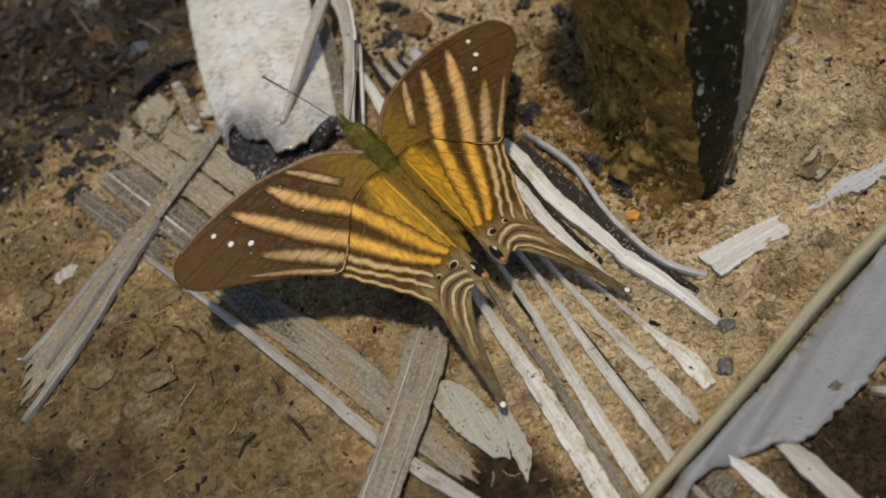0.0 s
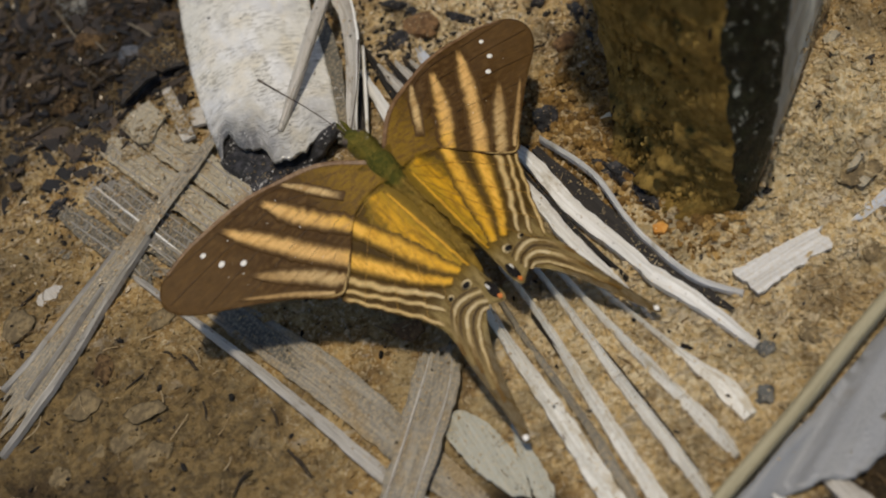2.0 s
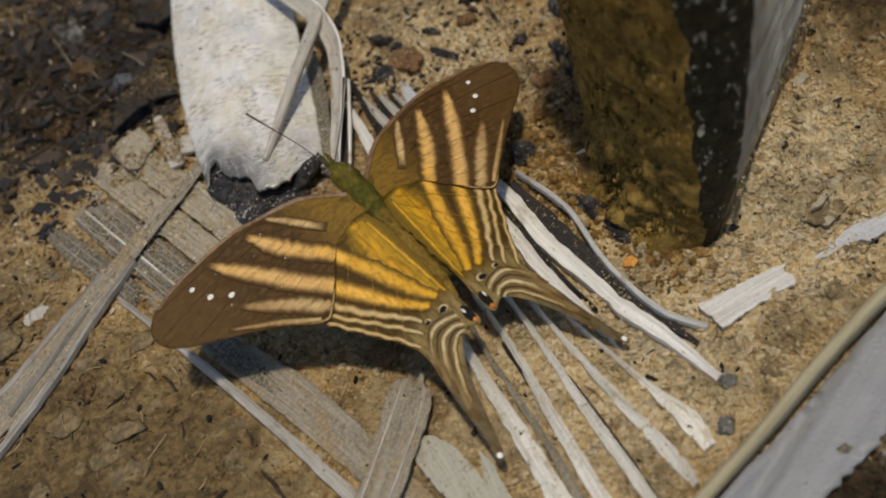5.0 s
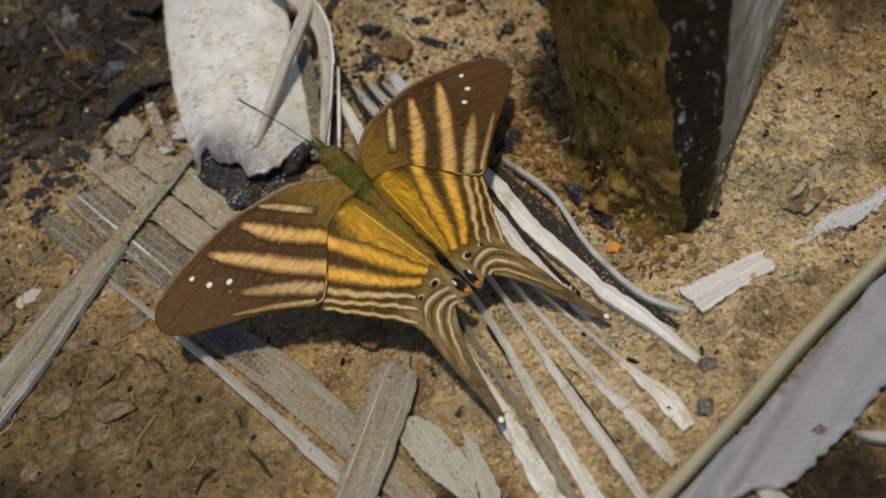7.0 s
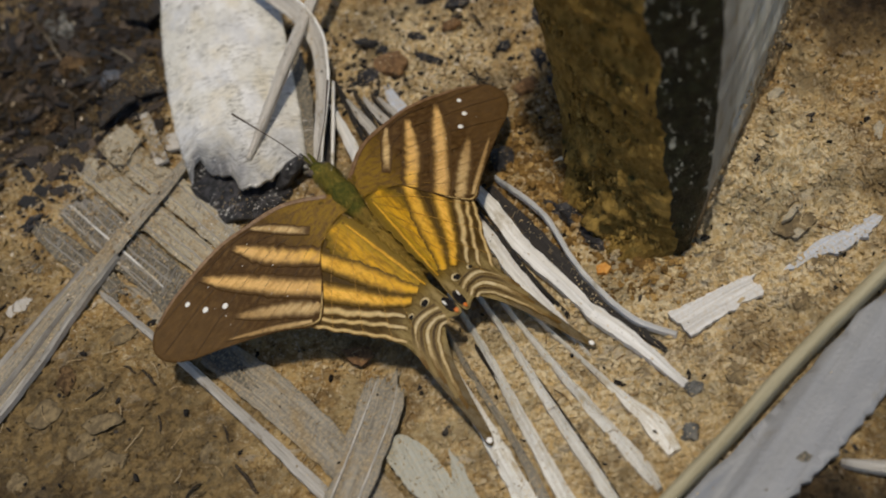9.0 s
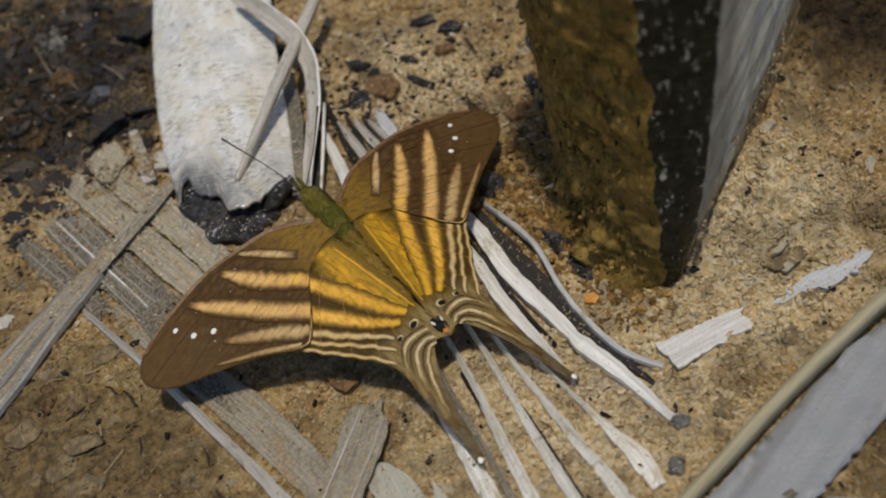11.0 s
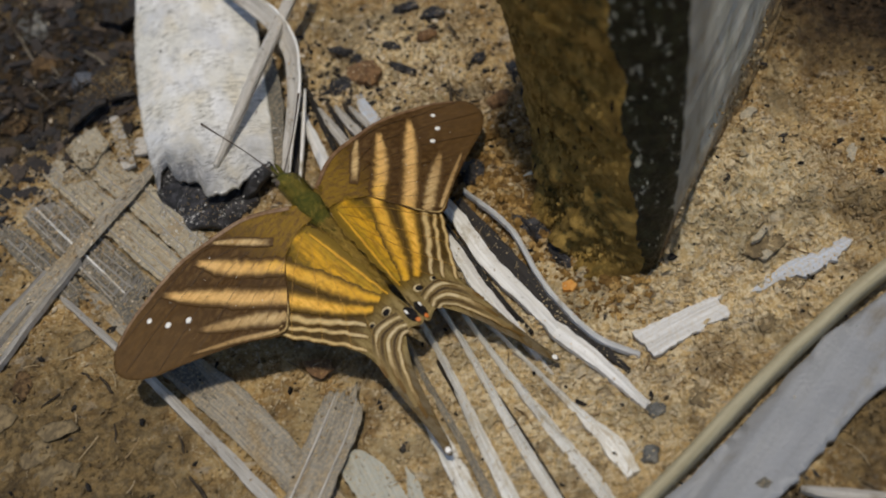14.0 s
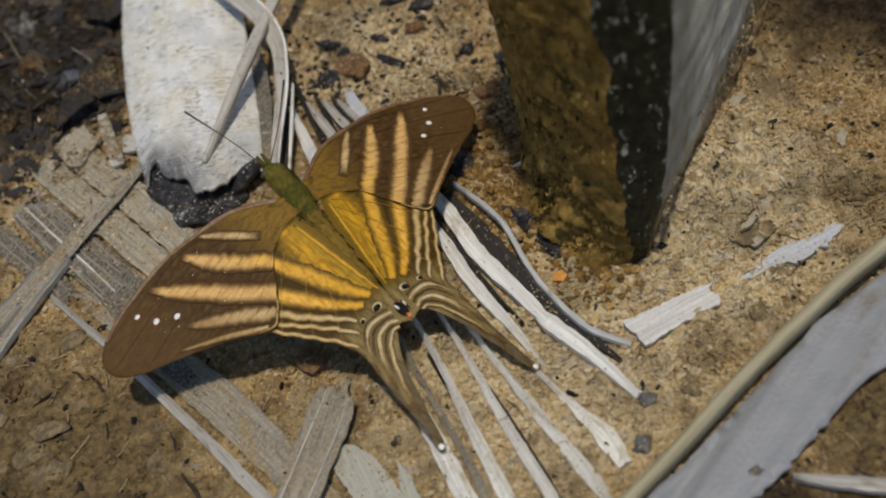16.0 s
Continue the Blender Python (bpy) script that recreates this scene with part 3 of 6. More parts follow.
def fibre(rnd, lo=1.2, hi=4.5, wide=0.10):
    ln, w = rnd.uniform(lo, hi), wide * rnd.uniform(0.6, 1.6)
    m = Euler((0, rnd.gauss(0, 0.12), rnd.random() * 6.3)).to_matrix()
    bow = rnd.gauss(0, 0.12) * ln
    vs, fs = [], []
    for i in range(4):
        s = i / 3 - 0.5
        y = bow * (1 - 4 * s * s)
        for dy, dz in ((-w, 0), (w, 0), (0, w * 1.4)):
            p = m @ Vector((s * ln, y + dy, 0.16 + dz))
            vs.append(tuple(p))
    for i in range(3):
        for k in range(3):
            fs.append((3 * i + k, 3 * i + (k + 1) % 3, 3 * i + 3 + (k + 1) % 3, 3 * i + 3 + k))
    return vs, fs + [(2, 1, 0), (9, 10, 11)]


def blob(x, y, cx, cy, r):
    return math.exp(-((x - cx) ** 2 + (y - cy) ** 2) / (r * r))


def rot_zone(x, y):
    return blob(x, y, -46, 62, 24) > 0.45


def dark_zone(x, y):
    d = blob(x, y, -38, 52, 16) + 0.7 * blob(x, y, 4, 42, 8) + 0.6 * blob(x, y, 23, 6, 4) + blob(x, y, -50, 78, 25) + 0.4 * blob(x, y, 30, 44, 12) + 0.35 * blob(x, y, 13, 45, 14)
    return min(1.0, 0.05 + d + 0.9 * blob(x, y, -45, 62, 26))


def dim_zone(x, y):
    """How far loose crumbs thin out over the soil painted browner and dimmer."""
    return min(1.0, blob(x, y, -54, -24, 42) + blob(x, y, 76, 44, 32) + blob(x, y, 64, 34, 16) + 0.6 * blob(x, y, -14, -40, 14) + blob(x, y, 52, -42, 16))


scatter("soil_crumbs", "loose crumbs of ochre soil strewn over the ground", "soil", M_LOOSE, 26000, lambda r: crumb(r, 0.08, 0.34), keep=lambda x, y: 0.97 - dark_zone(x, y) - dim_zone(x, y), seed=2)
scatter("charred_litter", "small black flakes of charred litter on the soil", "litter", M_DARK, 5200, lambda r: flake(r, 0.15, 0.9), keep=dark_zone, seed=3)
scatter("dark_grit", "fine black grit between the soil crumbs", "grit", M_DARK, 9000, lambda r: crumb(r, 0.1, 0.45), keep=dark_zone, seed=4)
scatter("straw_fibres", "short straw-coloured plant fibres on the soil", "fibres", M_FIBRE, 2200, lambda r: fibre(r, 1.0, 3.6, 0.06), keep=lambda x, y: 1.0 - dark_zone(x, y) - dim_zone(x, y), seed=5)


def clump(rnd, lo=0.35, hi=1.1):
    r = lo * (hi / lo) ** (rnd.random() ** 2)
    bm = bmesh.new()
    bmesh.ops.create_icosphere(bm, subdivisions=2, radius=r)
    k = rnd.random() * 50
    for v in bm.verts:
        v.co *= 1 + 0.7 * wob(v.co.x / r * 1.6 + k, v.co.y / r * 1.6, v.co.z / r * 1.6)
    vs = [(v.co.x, v.co.y, v.co.z * 0.7 + r * 0.2) for v in bm.verts]
    fs = [tuple(v.index for v in f.verts) for f in bm.faces]
    bm.free()
    return vs, fs


scatter("soil_clumps", "small rounded clumps of ochre soil", "soil", M_LOOSE, 1500, lambda r: clump(r, 0.25, 0.75), keep=lambda x, y: (0.05 if x < 0 else 0.35) + 0.65 * (blob(x, y, 34, -5, 9) + blob(x, y, 45, 10, 16)) - 0.3 * dark_zone(x, y) - dim_zone(x, y), seed=8)


M_BARK = crumb_material("bark_crumb", ((0.12, 0.066, 0.018), (0.25, 0.145, 0.040), (0.46, 0.30, 0.11)))
scatter("bark_crumbs", "dark brown crumbs of rotten bark around the stake", "bark", M_BARK, 2600, lambda r: clump(r, 0.2, 0.7), (12, 46, -12, 26), lambda x, y: blob(x, y, 28.5, -4, 4.0) + blob(x, y, 23, 8, 6) + 0.9 * blob(x, y, 21, 19, 8), 9)
M_LITTER = crumb_material("rotting_litter", ((0.010, 0.009, 0.009), (0.026, 0.018, 0.013), (0.085, 0.058, 0.036)), 0.6, 0.6, 0.5)
scatter("leaf_litter", "black and brown scraps of rotting leaves heaped on humus", "litter", M_LITTER, 900, lambda r: flake(r, 0.3, 3.0), (-66, -8, 34, 96), lambda x, y: min(1.0, 1.2 * blob(x, y, -44, 62, 22)), 11)
M_PALE = crumb_material("pale_litter", ((0.34, 0.24, 0.13), (0.56, 0.44, 0.28), (0.74, 0.66, 0.52)), 0.8)
scatter("pale_litter", "pale dry flakes of leaf strewn over dark litter", "litter", M_PALE, 7000, lambda r: flake(r, 0.1, 0.6), keep=lambda x, y: 1.0 * blob(x, y, 8, 38, 16) + 0.25 * blob(x, y, 20, 32, 10) + 0.4 * blob(x, y, -4, 56, 16) + 0.10 * blob(x, y, -42, 58, 26) + 0.3 * blob(x, y, -48, 30, 14), seed=10)


M_MOSS = crumb_material("moss_tuft", ((0.16, 0.102, 0.022), (0.29, 0.185, 0.045), (0.46, 0.31, 0.085)))


# ---- palm litter ----
def leaflets(name, label, group, strips, at=(0, 0, 0)):
    top = thing(name, label, "palm leaf", at, group)
    for k, (pts, widths, mat, opt) in enumerate(strips):
        local = [(p[0] - at[0], p[1] - at[1], p[2] - at[2]) for p in pts]
        opt = dict(opt)
        crisp = opt.get("fold", 0) > 0.3
        part(opt.pop("name", "leaflet"), ribbon(local, widths, seed=k + 1.3 + at[0] * 0.1, **opt), mat, top, smooth=not crisp)
    return top


def lattice(pts, width, along, cross, thin=0.11, lift=0.22, seed=1):
    """Raised pale veins of a decayed leaflet: a few along it and fine ones across."""
    rnd = random.Random(seed)
    line = [Vector(q) for q in curve(pts, 40)]
    bm = bmesh.new()

    def at(f, s):
        i = min(max(f, 0.0), 0.999) * 40
        k = int(i)
        c = line[k].lerp(line[k + 1], i - k)
        t = (line[k + 1] - line[k]).normalized()
        return c + t.cross(Vector((0, 0, 1))).normalized() * (s * width / 2) + Vector((0, 0, lift + 0.12 * (1 - s * s)))

    def rod(path, w):
        rows = []
        for i, p in enumerate(path):
            t = (path[min(i + 1, len(path) - 1)] - path[max(i - 1, 0)]).normalized()
            sd = t.cross(Vector((0, 0, 1))).normalized() * w
            rows.append([bm.verts.new(q) for q in (p - sd - Vector((0, 0, 0.2)), p + Vector((0, 0, w)), p + sd - Vector((0, 0, 0.2)))])
        for a, b in zip(rows, rows[1:]):
            for k in range(2):
                bm.faces.new((a[k], a[k + 1], b[k + 1], b[k]))

    for s in along:
        f0, f1 = rnd.uniform(0.04, 0.2), rnd.uniform(0.8, 0.97)
        rod([at(f0 + (f1 - f0) * i / 14, s + rnd.gauss(0, 0.025)) for i in range(15)], thin * rnd.uniform(0.7, 1.2))
    for _ in range(cross):
        f, s0 = rnd.uniform(0.06, 0.94), rnd.uniform(-0.9, 0.4)
        s1 = s0 + rnd.uniform(0.25, 0.7)
        rod([at(f + rnd.gauss(0, 0.004), s0), at(f + 0.01, (s0 + s1) / 2), at(f + 0.02, min(s1, 0.92))], thin * rnd.uniform(0.3, 0.6))
    return bm


RIDGE = dict(fold=0.62, thick=0.8, m=6, n=44, rag=0.11)
STEEP = dict(fold=0.9, thick=0.9, m=6, n=48, rag=0.10)
FLAT = dict(cup=0.1, thick=0.16, m=26, n=40, rag=0.07, ribs=0.06, torn=2.2)

leaflets("palm_fan", "bleached dead palm fan with narrow ridged leaflets, half sunk in soil", "palm litter", [
    ([(1.6, 0, -0.3), (3.2, -10.4, 0.2), (5.4, -20.0, 0.4), (6.9, -27.0, 0.5), (9.0, -38, 0.4), (11.0, -50, 0.2)], (0.9, 1.2, 1.9, 2.2, 2.4, 2.4), M_FADED, STEEP),
    ([(3.6, -2, -0.3), (5.2, -11, 0.0), (7.9, -22, 0.1), (9.4, -30, 0.1), (12.6, -50, 0.1)], (0.5, 0.7, 0.9, 1.2, 1.4), M_GREY, RIDGE),
    ([(5.6, -1, -0.3), (7.5, -8.2, 0.1), (9.9, -22, 0.3), (12.0, -33, 0.3), (14.6, -46, -0.2)], (0.5, 0.8, 1.4, 1.7, 1.2), M_FADED, STEEP),
    ([(8.4, 0, -0.3), (10.4, -7.4, 0.1), (13.6, -22, 0.3), (15.9, -31, 0.2), (17.4, -38, -0.3)], (0.4, 0.7, 1.2, 1.4, 0.9), M_FADED, STEEP),
    ([(10.4, 0, -0.4), (13.2, -9.6, 0.1), (17.3, -21.5, 0.3), (20.2, -29.2, 0.0), (21.2, -32.3, -0.3)], (0.4, 0.7, 1.3, 1.6, 0.8), M_FADED, STEEP),
    ([(12.5, -3, -0.5), (15.9, -10.2, -0.1), (18.8, -16.3, 0.0), (21.2, -21.4, 0.1), (23.0, -25.2, 0.2), (24.0, -28.8, -0.2)], (0.4, 0.5, 0.6, 1.2, 2.3, 1.6), M_FADED, RIDGE),
    # two black strips paint the shadow lines between leaflets; no leaf lies there
    ([(7.0, -9, -0.3), (9.1, -18, 0.0), (11.6, -29, 0.0), (13.5, -40, -0.2)], (0.3, 0.5, 0.6, 0.5), M_ROT_GAP, RIDGE),
    ([(10.6, -9, -0.3), (13.0, -17, 0.0), (15.4, -26, 0.0), (17.0, -33, -0.2)], (0.3, 0.4, 0.5, 0.4), M_ROT_GAP, RIDGE),
], (6, -20, 0))

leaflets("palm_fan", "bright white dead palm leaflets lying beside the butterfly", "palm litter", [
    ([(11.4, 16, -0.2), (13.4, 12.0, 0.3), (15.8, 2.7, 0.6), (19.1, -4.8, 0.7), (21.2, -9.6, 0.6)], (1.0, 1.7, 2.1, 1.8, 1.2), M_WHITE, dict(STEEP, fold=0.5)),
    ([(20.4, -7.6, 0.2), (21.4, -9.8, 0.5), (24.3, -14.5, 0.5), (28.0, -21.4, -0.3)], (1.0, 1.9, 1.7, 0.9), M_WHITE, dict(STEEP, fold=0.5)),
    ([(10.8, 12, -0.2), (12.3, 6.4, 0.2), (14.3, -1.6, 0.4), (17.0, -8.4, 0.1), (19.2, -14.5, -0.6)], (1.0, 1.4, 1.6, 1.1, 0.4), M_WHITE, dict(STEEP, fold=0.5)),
    # this black strip stands in for the shaded gap beside the white leaflet
    ([(14.5, 13.5, 0.2), (17.5, 4.5, 0.3), (20.2, -3, 0.2), (23.2, -9, 0.1), (27.5, -16.5, -0.3)], (0.8, 2.1, 2.4, 1.7, 0.5), M_ROT_GAP, dict(RIDGE, fold=-0.3)),
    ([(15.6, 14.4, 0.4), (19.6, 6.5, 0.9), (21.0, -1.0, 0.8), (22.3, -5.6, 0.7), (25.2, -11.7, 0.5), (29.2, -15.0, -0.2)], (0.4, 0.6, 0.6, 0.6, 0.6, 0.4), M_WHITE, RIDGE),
    # black strip drawn for the dark line between the white leaflets
    ([(12.2, 10, 0.1), (14.0, 4.0, 0.2), (15.7, -2.0, 0.3), (18.4, -8.6, 0.0)], (0.4, 0.6, 0.6, 0.4), M_ROT_GAP, RIDGE),
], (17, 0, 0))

leaflets("palm_fan", "short pale broken palm leaflets behind the butterfly", "palm litter", [
    ([(-3.0, 35.5, 0.2), (-1.8, 29, 0.4), (-0.6, 22.0, 0.2), (0.5, 16, -0.3)], (1.0, 1.5, 1.7, 1.2), M_WHITE, RIDGE),
    ([(-0.5, 35.5, 0.2), (1.0, 31, 0.4), (2.8, 26.0, 0.1), (4.2, 21, -0.3)], (0.8, 1.3, 1.4, 1.0), M_STALK, RIDGE),
    ([(1.9, 35.3, 0.1), (3.0, 32, 0.3), (4.5, 28.5, 0.1), (6.2, 24, -0.3)], (0.7, 1.2, 1.2, 0.9), M_STALK, RIDGE),
    ([(3.8, 34.5, 0.0), (4.9, 32, 0.2), (6.4, 28.9, 0.0), (7.6, 26, -0.3)], (0.6, 1.0, 1.1, 0.7), M_STALK, RIDGE),
    ([(5.2, 36.2, 0.1), (5.9, 33, 0.3), (6.9, 29.6, 0.2), (8.0, 26.5, -0.2)], (1.0, 1.7, 1.8, 1.2), M_SCRAP, dict(FLAT, m=8)),
    # three black strips laid in as the shaded gaps between leaflets
    ([(-1.7, 40.4, 0.1), (-0.6, 34.5, 0.1), (0.6, 27.6, -0.1)], (0.6, 1.0, 0.8), M_ROT_GAP, RIDGE),
    ([(0.6, 37.4, 0.0), (1.5, 33.5, 0.0), (2.6, 28.0, -0.2)], (0.5, 0.8, 0.6), M_ROT_GAP, RIDGE),
    ([(3.0, 35.6, 0.0), (3.8, 32.5, 0.0), (5.2, 28.4, -0.2)], (0.5, 0.8, 0.6), M_ROT_GAP, RIDGE),
], (1, 30, 0))

mat_piece = leaflets("palm_leaf_piece", "weathered tan palm leaf piece with cracked parallel leaflets", "palm litter", [
    ([(-35.2, 42.6, -0.5), (-32.0, 36.6, -0.1), (-26.5, 28.3, 0.1), (-20.6, 18.5, -0.1), (-16, 11, -0.6)], (4.4, 4.6, 4.4, 4.2, 3.6), M_TAN, FLAT),
    ([(-39.2, 39.6, -0.7), (-36.4, 35.0, -0.2), (-30.2, 25.3, 0.0), (-23.5, 15.0, -0.1), (-18, 7, -0.6)], (3.8, 4.1, 4.2, 4.0, 3.6), M_TAN, FLAT),
    ([(-42.0, 34.4, -1.0), (-38.8, 29.1, -0.45), (-33.4, 20.3, -0.25), (-26.7, 10.5, -0.4)], (5.0, 5.8, 5.8, 5.2), M_SLATE, FLAT),
    ([(-37.6, 36.6, -0.2), (-34.6, 31.5, 0.2), (-29.6, 24.0, 0.2), (-25.0, 17.2, 0.0)], (0.7, 0.9, 1.0, 0.8), M_TAN, dict(FLAT, m=8)),
    ([(-41.2, 31.6, -0.4), (-37.6, 25.7, 0.0), (-32.6, 18.0, 0.1), (-29.2, 12.6, -0.1)], (0.2, 0.26, 0.26, 0.2), M_WHITE, dict(FLAT, m=4, torn=0.0, thick=0.25)),
    ([(-42.4, 30.6, -0.4), (-39.0, 25.0, 0.0), (-34.0, 17.2, 0.1), (-30.8, 12.0, -0.1)], (0.14, 0.2, 0.2, 0.14), M_STALK, dict(FLAT, m=4, torn=0.0, thick=0.25)),
    ([(-46.2, 30.0, -0.9), (-42.8, 25.0, -0.4), (-38.4, 18.6, -0.3), (-35.4, 14.0, -0.5)], (2.2, 3.4, 3.6, 3.0), M_SLATE, FLAT),
    ([(-34.0, 40.8, -0.1), (-30.6, 36.0, 0.3), (-27.4, 31.0, 0.4)], (1.2, 1.5, 1.0), M_TAN, dict(FLAT, m=10)),
], (-33, 26, 0))
for k, (pts, w, along, cross) in enumerate((
        ([(-39.2, 39.6, -0.7), (-36.4, 35.0, -0.2), (-30.2, 25.3, 0.0), (-23.5, 15.0, -0.1), (-18, 7, -0.6)], 4.1, (-0.75, 0.1, 0.7), 26),
        ([(-42.0, 34.4, -1.0), (-38.8, 29.1, -0.45), (-33.4, 20.3, -0.25), (-26.7, 10.5, -0.4)], 5.6, (-0.85, -0.5, -0.1, 0.3, 0.7), 90),
        ([(-46.2, 30.0, -0.9), (-42.8, 25.0, -0.4), (-38.4, 18.6, -0.3), (-35.4, 14.0, -0.5)], 2.4, (-0.5, 0.5), 24),
        ([(-35.2, 42.6, -0.5), (-32.0, 36.6, -0.1), (-26.5, 28.3, 0.1), (-20.6, 18.5, -0.1), (-16, 11, -0.6)], 4.4, (-0.5, 0.45), 16))):
    part("vein_net", lattice([(p[0] + 33, p[1] - 26, p[2]) for p in pts], w, along, cross, seed=k + 3), M_STALK, mat_piece, "fine pale raised veins", smooth=False)

leaflets("dry_palm_leaf", "grey palm leaf blade with a bright raised edge", "palm litter", [
    ([(-37.2, 14.2, 0.1), (-27.6, 0.2, 0.5), (-19.0, -13.2, 0.6), (-12.4, -23.8, 0.5), (-3.6, -35, 0.2), (2.5, -44, 0.0)], (0.7, 1.0, 1.3, 1.6, 1.7, 1.7), M_STALK, RIDGE),
    ([(-33.5, 14.5, -0.6), (-25.0, 2.6, -0.4), (-16.6, -9.0, -0.3), (-9.8, -20.5, -0.4), (-4.0, -30, -0.6)], (2.5, 4.2, 5.0, 4.2, 3.0), M_GREY, dict(FLAT, n=46)),
    ([(-31.0, 13.0, -0.3), (-26.4, 5.0, -0.1), (-22.0, -1.8, -0.1), (-18.2, -8.0, -0.5)], (1.2, 2.6, 2.4, 0.8), M_SLATE, FLAT),
], (-18, -12, 0))

leaflets("palm_strip", "flat grey fibrous palm strip laid across the blade", "palm litter", [
    ([(-4.2, -10.5, 0.2), (-6.0, -15.2, 0.9), (-11.2, -24.2, 1.3), (-15.4, -30.6, 0.9), (-22, -41, 0.0)], (4.6, 5.4, 4.6, 4.4, 4.4), M_GREY, dict(FLAT, n=40, name="blade")),
    ([(-2.9, -11.5, 0.4), (-4.6, -16.0, 1.15), (-9.9, -24.9, 1.55), (-14.2, -31.3, 1.15), (-20.8, -41.7, 0.2)], (0.15, 0.2, 0.2, 0.2, 0.2), M_STALK, dict(RIDGE, fold=0.1, thick=0.25, name="rib")),
    ([(-5.2, -10.3, 0.3), (-7.3, -14.6, 1.15), (-12.5, -23.5, 1.55), (-16.8, -29.9, 1.15), (-23.2, -40.3, 0.2)], (0.2, 0.25, 0.25, 0.25, 0.2), M_STALK, dict(RIDGE, fold=0.1, thick=0.25, name="rib")),
], (-12, -25, 0))

leaflets("straw", "broad dusty fibrous straw fraying out over the soil", "palm litter", [
    ([(-23.8, 32.6, 0.9), (-28.6, 27.2, 1.1), (-36.2, 19.6, 0.9), (-43.2, 12.4, 0.5), (-49.0, 6.2, 0.0), (-54.4, 1.2, -0.8)], (1.6, 2.1, 2.7, 4.0, 4.9, 4.4), M_GREY, dict(FLAT, n=60, m=26, torn=3.4, rag=0.12)),
    ([(-34.6, 19.2, 0.9), (-40.4, 12.2, 0.8), (-46.0, 5.0, 0.6), (-50.2, 0.8, 0.2), (-55.4, -4.4, -0.4)], (0.3, 0.5, 0.6, 0.7, 0.3), M_STALK, RIDGE),
    ([(-39.0, 18.6, 0.8), (-44.6, 13.2, 0.6), (-50.6, 7.6, 0.1), (-55.0, 4.6, -0.5)], (0.2, 0.4, 0.5, 0.3), M_STALK, RIDGE),
    ([(-41.0, 13.6, 0.9), (-46.4, 7.6, 0.6), (-52.0, 2.0, 0.0)], (0.2, 0.3, 0.2), M_STALK, RIDGE),
], (-38, 14, 0))

leaflets("palm_leaflet", "white palm leaflet tip beside the thick petiole", "palm litter", [
    ([(22.6, -37.4, 0.0), (24.4, -41.0, 0.2), (27.2, -47.5, 0.0)], (0.9, 1.7, 1.6), M_WHITE, RIDGE)], (25, -42, 0))
leaflets("palm_leaflet", "grey palm leaflet tip beside the thick petiole", "palm litter", [
    ([(28.4, -37.2, -0.1), (30.0, -41.2, 0.1), (32.6, -47.5, 0.0)], (1.6, 2.5, 2.3), M_STALK, RIDGE)], (30, -42, 0))
leaflets("palm_leaflet", "narrow grey palm leaflet tip in dark litter", "palm litter", [
    ([(17.8, -39.2, 0.0), (18.7, -41.4, 0.1), (20.4, -45.5, 0.0)], (0.6, 0.9, 0.9), M_STALK, RIDGE)], (19, -42, 0))
leaflets("palm_leaflet", "short grey palm leaflet lying under the petiole", "palm litter", [
    ([(39.6, -35.0, 0.0), (44.6, -37.4, 0.2), (51.0, -40.0, 0.0)], (0.6, 1.5, 1.3), M_STALK, RIDGE)], (44, -39, 0))


def sheath():
    top = thing("palm_sheath", "broad pale glossy palm sheath with a charred broken end", "palm sheath", (-15, 40, 0), "palm litter")
    line = [(-0.8, -19.0, 1.0), (-0.9, -6.0, 1.4), (-1.2, 6, 1.6), (-0.8, 22, 2.0), (2.0, 55, 2.6)]
    bm = ribbon(line, (15.8, 17.4, 18.4, 18.6, 19.0), 0.5, 2.6, 0.0, 80, 44, 0.008, 3.0)
    ends = [(-9.5, -12.6), (-8.4, -12.4), (-7.9, -9.4), (-6.9, -9.2), (-5.8, -12.6), (-4.0, -14.4), (-2.4, -15.0), (-1.8, -18.0), (0.6, -18.2), (2.8, -17.0), (4.2, -15.2), (6.4, -15.2), (9.0, -14.8)]
    for v in bm.verts:
        x, y = v.co.x, v.co.y
        if y < -5.0:
            # ragged broken end
            e = float(np.interp(x, [q[0] for q in ends], [q[1] for q in ends])) + 0.5 * wob(x / 0.7, 8.0) + 0.2 * wob(x / 0.25, 4.0)
            v.co.y = -5.0 + (y + 5.0) / 14.0 * (-e - 5.0)
    part("outer_skin", bm, M_SHEATH, top)
    inner = ribbon([(-2.8, -20.5, -0.6), (-1.6, -15, 0.1), (-1.0, -6, 0.4), (-1.0, 12, 0.5)], (5.5, 13.5, 15.6, 15.6), 0.7, 1.9, 0.0, 34, 14, 0.10, 6.0)
    part("charred_core", inner, M_CHAR, top, "charred black inner layer of the sheath")
    lip = ribbon([(2.6, -17.5, 0.8), (4.6, -15.8, 2.0), (6.9, -13.9, 2.0)], (1.0, 2.2, 1.2), 0.9, 0.6, 0.0, 16, 6, 0.15, 9.0)
    part("charred_lip", lip, M_CHAR, top, "charred black rim of the break")
    return top


sheath()

